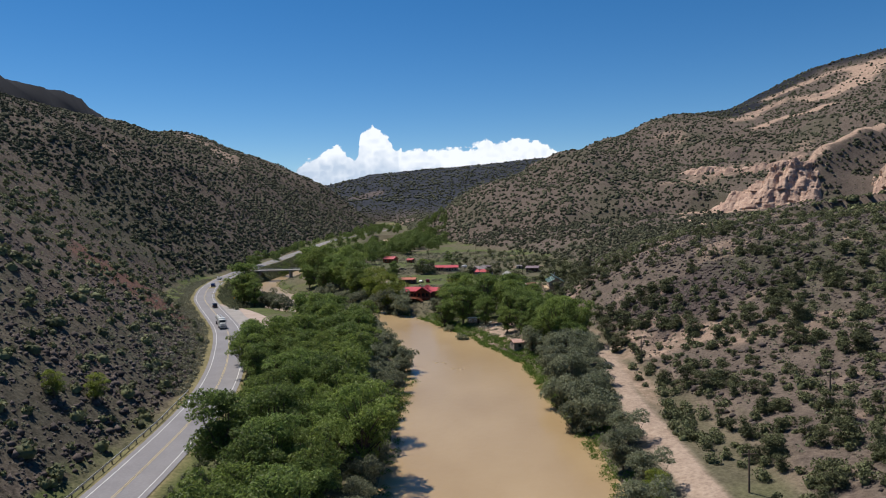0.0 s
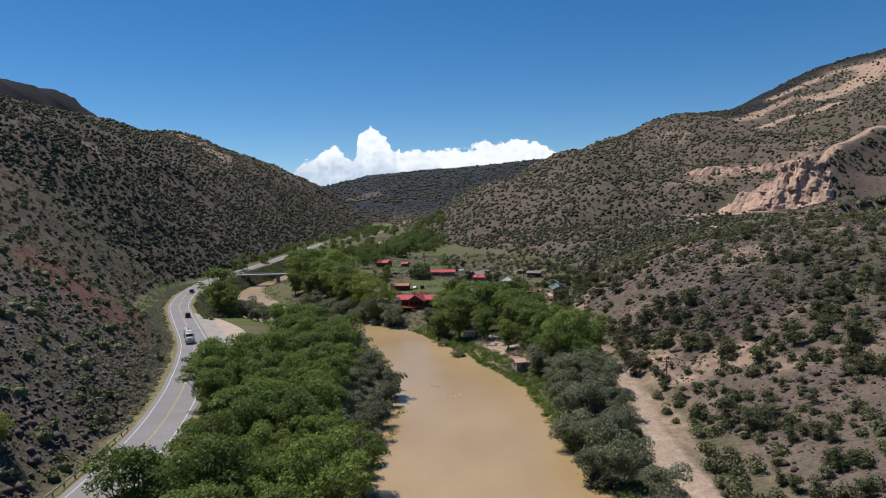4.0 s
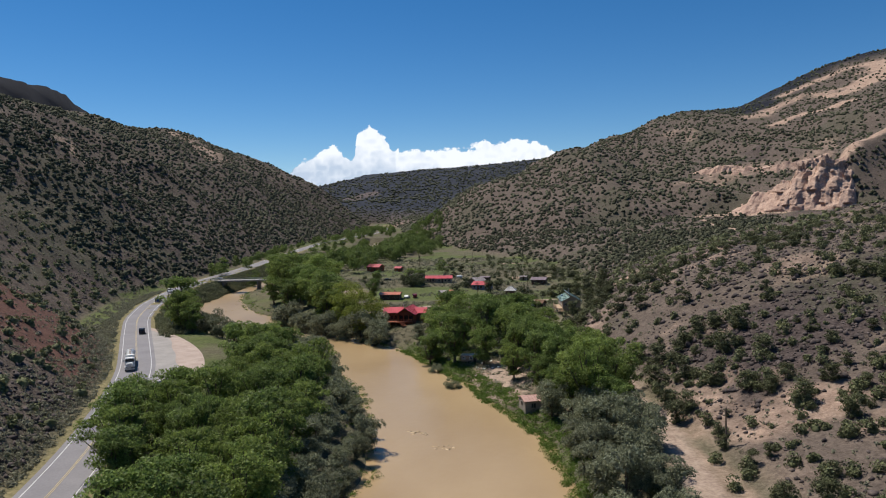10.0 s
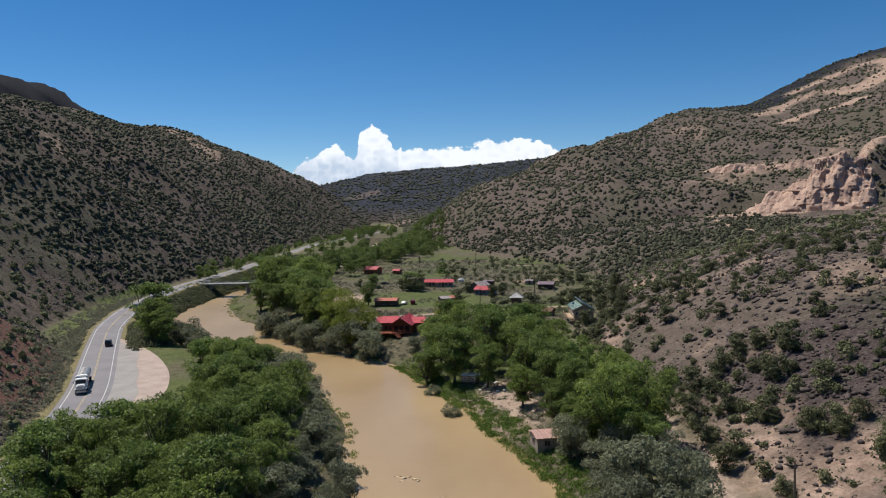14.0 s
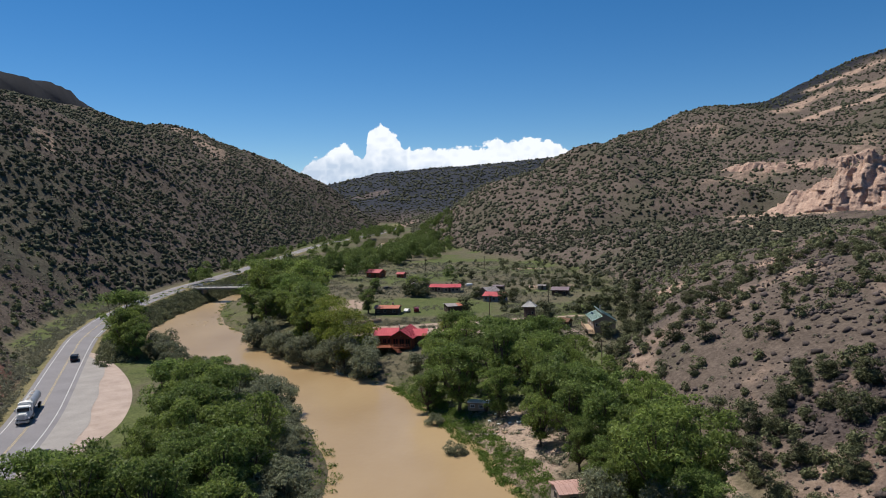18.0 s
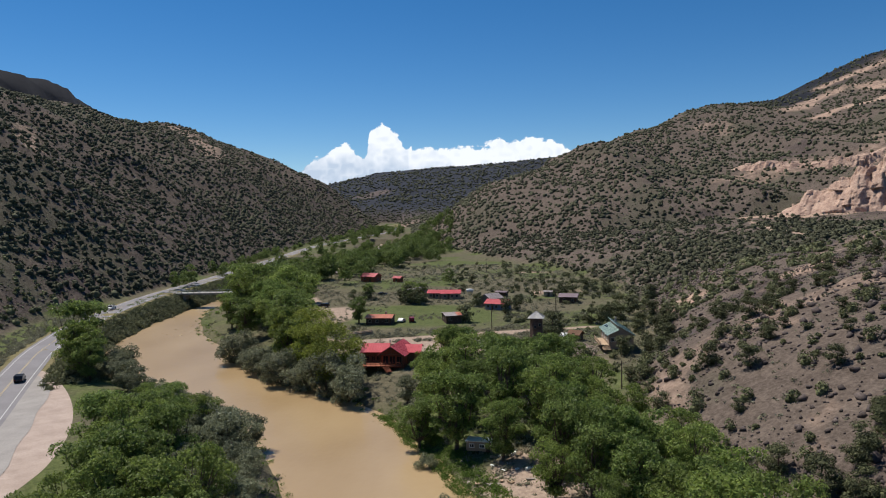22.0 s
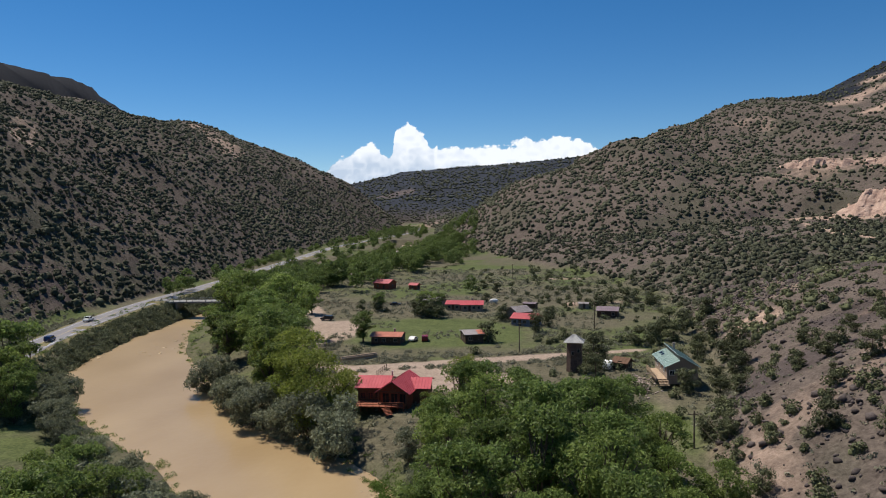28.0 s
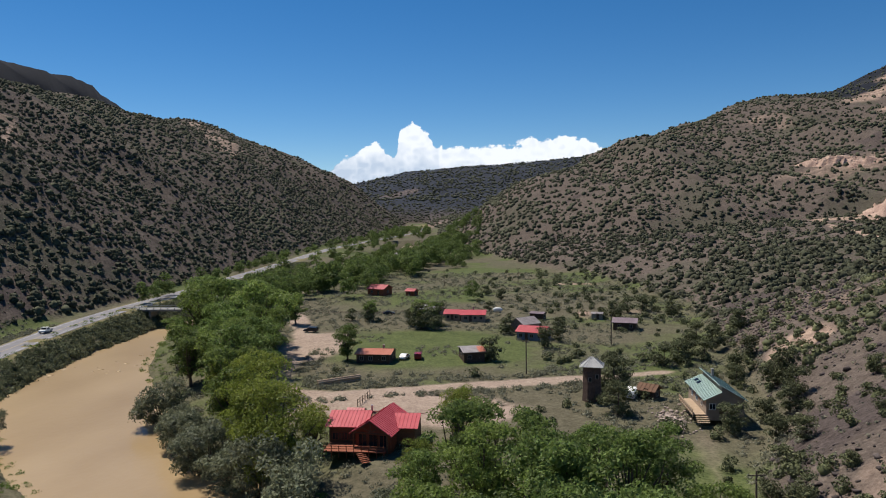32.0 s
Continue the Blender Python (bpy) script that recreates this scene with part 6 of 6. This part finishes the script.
def tank_truck(x, y, rz, z):
    """A long-nosed tractor with a rounded tank trailer behind it; the nose points along +x."""
    root = thing("tank_truck", "white long-nosed tractor hauling a silver tank trailer", "truck", x, y, rz, z)

    def block(name, mat, cx, cz, sx, sy, sz, edge=0.08, label="", cy=0.0, parent=None):
        bm = bm_new()
        box(bm, cx, cy, cz, sx, sy, sz)
        if edge:
            bmesh.ops.bevel(bm, geom=bm.edges[:], offset=edge, segments=2, affect="EDGES")
        return part(name, bm, M[mat], parent or root, label)

    block("frame", "rubber", 0.4, 0.85, 15.0, 0.9, 0.25, 0.02, "dark steel frame")
    block("hood", "white_paint", 7.0, 1.55, 2.0, 1.7, 1.1, 0.2, "white sloping hood")
    cab = block("cab", "white_paint", 5.15, 2.0, 1.9, 2.3, 2.2, 0.18)
    block("sleeper", "white_paint", 3.55, 2.2, 1.5, 2.4, 2.7, 0.2, "tall white sleeper box")
    block("windscreen", "glass", 6.1, 2.55, 0.1, 2.0, 0.75, 0.03, "", 0, cab)
    for sy in (-1, 1):
        block("side_glass", "glass", 5.3, 2.55, 1.0, 0.06, 0.65, 0, "", sy * 1.15, cab)
        block("mirror", "steel", 6.05, 2.5, 0.15, 0.2, 0.6, 0.03, "", sy * 1.4)
        block("headlight", "sign_white", 7.95, 1.35, 0.14, 0.3, 0.22, 0.03, "", sy * 0.72)
        block("fuel_tank", "steel", 4.3, 0.85, 1.6, 0.5, 0.55, 0.2, "polished fuel tank", sy * 1.0)
        block("fender", "white_paint", 6.9, 1.15, 1.4, 0.45, 0.35, 0.12, "", sy * 0.98)
        bm = bm_new()
        tube(bm, [(2.7, sy * 1.0, 1.0), (2.7, sy * 1.0, 3.9)], [0.09, 0.08], 8)
        part("exhaust_stack", bm, M["steel"], root, "upright chrome exhaust stack")
    block("grille", "steel", 8.0, 1.55, 0.1, 1.0, 0.85, 0.02, "bright grille")
    block("bumper", "steel", 8.1, 0.75, 0.25, 2.3, 0.4, 0.05)
    bm = bm_new()
    rows = []
    for px, k in ((-8.1, 0.55), (-7.9, 0.9), (-7.4, 1.0), (1.4, 1.0), (1.9, 0.9), (2.1, 0.55)):
        rows.append([bm.verts.new((px, 1.22 * k * math.cos(i * math.tau / 20), 2.35 + 1.05 * k * math.sin(i * math.tau / 20))) for i in range(20)])
    for r0, r1 in zip(rows, rows[1:]):
        for i in range(20):
            bm.faces.new((r0[i], r0[(i + 1) % 20], r1[(i + 1) % 20], r1[i]))
    bm.faces.new(rows[0][::-1])
    bm.faces.new(rows[-1])
    bmesh.ops.recalc_face_normals(bm, faces=bm.faces[:])
    tank = part("tank", bm, M["steel"], root, "silver oval tank")
    for px in (-5.5, -2.9, -0.3):
        bm = bm_new()
        bmesh.ops.create_cone(bm, cap_ends=True, segments=14, radius1=0.3, radius2=0.28, depth=0.16, matrix=Matrix.Translation((px, 0, 3.45)))
        part("hatch", bm, M["steel"], tank)
    block("walkway", "grey_wood", -3.0, 3.42, 9.0, 0.5, 0.04, 0, "narrow walkway on the tank")
    for px in (7.0, 3.2, 2.1, -5.6, -6.8):
        for sy in (-1, 1):
            bm = bm_new()
            bmesh.ops.create_cone(bm, cap_ends=True, segments=18, radius1=0.5, radius2=0.5, depth=0.42 if px < 5 else 0.3, matrix=Matrix.Translation((px, sy * 0.98, 0.5)) @ Matrix.Rotation(radians(90), 4, "X"))
            w = part("wheel", bm, M["rubber"], root)
            bm = bm_new()
            bmesh.ops.create_cone(bm, cap_ends=True, segments=12, radius1=0.28, radius2=0.24, depth=0.05, matrix=Matrix.Translation((px, sy * (1.2 if px < 5 else 1.14), 0.5)) @ Matrix.Rotation(radians(90), 4, "X"))
            part("rim", bm, M["steel"], w)
    return root


tank_truck(-91.2, 245.5, -65, float(road_z(245)) + 0.02)

# old camper in the clearing by the river
cp = thing("camper", "old white-roofed camper trailer under the trees", "trailer", -1.8, 255.3, -12)
bm = bm_new()
box(bm, 0, 0, 1.25, 4.4, 2.2, 1.7)
bmesh.ops.bevel(bm, geom=bm.edges[:], offset=0.12, segments=2, affect="EDGES")
part("body", bm, M["stucco"], cp)
bm = bm_new()
box(bm, 0, 0, 2.16, 4.6, 2.4, 0.14)
part("roof", bm, M["white_paint"], cp, "white sheet roof")
for k in (-1.2, 0.6):
    window(cp, k, -1.1, 1.4, 0.8, 0.6)
door(cp, 1.65, -1.1, 0.7, 1.6, 0.45)
for sy in (-1, 1):
    bm = bm_new()
    bmesh.ops.create_cone(bm, cap_ends=True, segments=14, radius1=0.34, radius2=0.34, depth=0.2, matrix=Matrix.Translation((0.2, sy * 0.95, 0.34)) @ Matrix.Rotation(radians(90), 4, "X"))
    part("wheel", bm, M["rubber"], cp)
rng = np.random.default_rng(23)
for k in range(22):
    x, y = -3.5 + rng.uniform(-2, 10), 247 + rng.uniform(-10, 8)
    bm = bm_new()
    box(bm, 0, 0, 0.08, rng.uniform(0.5, 1.8), rng.uniform(0.3, 0.9), rng.uniform(0.06, 0.3), 0, rng.uniform(-8, 8))
    me = bpy.data.meshes.new("board")
    bm.to_mesh(me)
    bm.free()
    me.materials.append(M[("white_paint", "grey_wood", "tan_wood")[k % 3]])
    ob = new("board", me)
    ob.matrix_world = pose(x, y, ground_z(x, y), 0, 0, rng.uniform(0, 180))
    tagged(ob, "loose pale board lying in the camp clearing", "board", "boards in the clearing")

# propane tank behind the long house
tk = thing("gas_tank", "white gas tank on legs behind the houses", "tank", -8.6, 466, 5)
bm = bm_new()
bmesh.ops.create_uvsphere(bm, u_segments=14, v_segments=10, radius=1, matrix=Matrix.Translation((0, 0, 1.2)) @ Matrix.Diagonal((1.9, 0.85, 0.85, 1)))
part("tank_body", bm, M["white_paint"], tk)
for k in (-1, 1):
    bm = bm_new()
    box(bm, k, 0, 0.25, 0.25, 1.1, 0.7)
    part("leg", bm, M["steel"], tk)


# ---- fences, logs, poles, bridge, rails, signs ----
def fence(label, a, b, n, h=1.3, mat="pole", rails=2):
    root = thing("fence", label, "fence", *a)
    d = Vector((b[0] - a[0], b[1] - a[1], 0))
    zs = [ground_z(a[0] + d.x * k / n, a[1] + d.y * k / n) - root.matrix_world.translation.z for k in range(n + 1)]
    for k in range(n + 1):
        bm = bm_new()
        p = d * k / n
        tube(bm, [(p.x, p.y, zs[k] - 0.3), (p.x, p.y, zs[k] + h)], [0.09, 0.07], 6)
        part("post", bm, M[mat], root)
    for r in range(rails):
        bm = bm_new()
        tube(bm, [(d.x * k / n, d.y * k / n, zs[k] + h * (0.45 + 0.42 * r)) for k in range(n + 1)], [0.05] * (n + 1), 5)
        part("rail", bm, M[mat], root)


fence("weathered log fence along the gravel yard", (-82, 464), (-58, 461), 10)
fence("weathered log fence beside the lane", (-58, 461), (-40, 466), 8)
fence("dark plank fence behind the lodge", (-33.4, 340.5), (-32.4, 348), 5, 1.5)
lw = thing("log_barrier", "long weathered log barrier beside the lane", "barrier", -41.8, 359, 40)
for k in range(4):
    bm = bm_new()
    tube(bm, [(-5.4, 0.25 * (k % 2), 0.25 + 0.32 * k), (5.4, 0.25 * (k % 2), 0.22 + 0.32 * k)], [0.3, 0.26], 8)
    part("log", bm, M["tan_wood"], lw)


def utility_pole(x, y, h=9.0, rz=0):
    root = thing("utility_pole", "weathered wooden utility pole with a crossarm", "pole", x, y, rz, group="utility poles")
    bm = bm_new()
    tube(bm, [(0, 0, -0.6), (0, 0, h)], [0.17, 0.12], 8)
    part("shaft", bm, M["pole"], root)
    bm = bm_new()
    box(bm, 0, 0, h - 0.6, 2.2, 0.12, 0.14)
    part("crossarm", bm, M["pole"], root)
    for k in (-0.95, 0, 0.95):
        bm = bm_new()
        tube(bm, [(k, 0, h - 0.53), (k, 0, h - 0.3)], [0.05, 0.035], 6)
        part("insulator", bm, M["glass"], root)
    return root.matrix_world @ Vector((0, 0, h - 0.3))


tops = [utility_pole(x, y, h, rz) for x, y, h, rz in ((36, 97, 6, 10), (58, 120, 6, 30), (40, 178, 6.5, 5), (33, 236, 6.5, 5), (29, 292, 6.5, 5), (1, 370, 8.5, 30), (25.5, 406, 9, 30), (-1, 562, 8, 40), (-37.5, 551, 8, 40))]
bm = bm_new()
for a, b in zip(tops[1:4], tops[2:5]):
    for off in (-0.9, 0.9):
        pts = [a.lerp(b, t / 10) + Vector((off, 0, -1.3 * 4 * (t / 10) * (1 - t / 10))) for t in range(11)]
        tube(bm, pts, [0.018] * 11, 4)
wire_mesh = bpy.data.meshes.new("power_line")
bm.to_mesh(wire_mesh)
bm.free()
wire_mesh.materials.append(M["pole"])
tagged(new("power_line", wire_mesh), "thin dark power wires slung between the poles", "wire")

br = thing("bridge", "concrete road bridge with pale rails over the river", "bridge", -138, 466.5, 2, 7.35)
bm = bm_new()
box(bm, 4, 0, -0.35, 40, 7.2, 0.7)
part("deck", bm, M["concrete"], br, "concrete deck slab")
for sy in (-1, 1):
    bm = bm_new()
    box(bm, 4, sy * 3.5, 0.72, 40, 0.12, 0.16)
    part("guard_rail", bm, M["steel"], br)
    for k in range(15):
        bm = bm_new()
        box(bm, -15.5 + k * 2.8, sy * 3.5, 0.35, 0.22, 0.22, 0.75)
        part("rail_post", bm, M["concrete"], br)
for k in (-6, 14):
    bm = bm_new()
    box(bm, k, 0, -4.6, 0.9, 6.4, 8.0)
    part("pier", bm, M["concrete"], br)


def guard_rail(y0, y1, off, n):
    root = thing("guard_rail", "galvanised steel guard rail on wooden posts", "guard rail", float(road_x(y0)) + off, y0, 0, float(road_z(y0)))
    base = Vector((float(road_x(y0)) + off, y0, float(road_z(y0))))
    pts = []
    for k in range(n + 1):
        y = y0 + (y1 - y0) * k / n
        p = Vector((float(road_x(y)) + off, y, float(road_z(y)))) - base
        pts.append(p)
        bm = bm_new()
        box(bm, p.x, p.y, p.z + 0.3, 0.16, 0.16, 0.85)
        part("post", bm, M["pole"], root)
    bm = bm_new()
    side = 0.1 if off < 0 else -0.1
    for a, b in zip(pts, pts[1:]):
        v = [bm.verts.new((q.x + side, q.y, q.z + h)) for q, h in ((a, 0.45), (b, 0.45), (b, 0.76), (a, 0.76))]
        bm.faces.new(v)
    bmesh.ops.remove_doubles(bm, verts=bm.verts[:], dist=0.001)
    bmesh.ops.solidify(bm, geom=bm.faces[:], thickness=0.05)
    part("rail", bm, M["steel"], root)


guard_rail(70, 152, -6.0, 24)


def road_sign(label, x, y, w, h, mat, top, turn=0, diamond=False):
    root = thing("road_sign", label, "sign", x, y, turn)
    bm = bm_new()
    tube(bm, [(0, 0, -0.3), (0, 0, top)], [0.05, 0.05], 6)
    part("post", bm, M["steel"], root)
    bm = bm_new()
    box(bm, 0, -0.08, top - h * 0.4, w, 0.04, h, 0, 45 if diamond else 0)
    part("panel", bm, M[mat], root)


road_sign("pale rectangular highway sign at the bridge", -147.5, 470, 2.2, 1.0, "sign_white", 2.6, 0)
road_sign("orange diamond warning sign at the road edge", -111, 318, 0.9, 0.9, "sign_yellow", 2.4, 0, True)
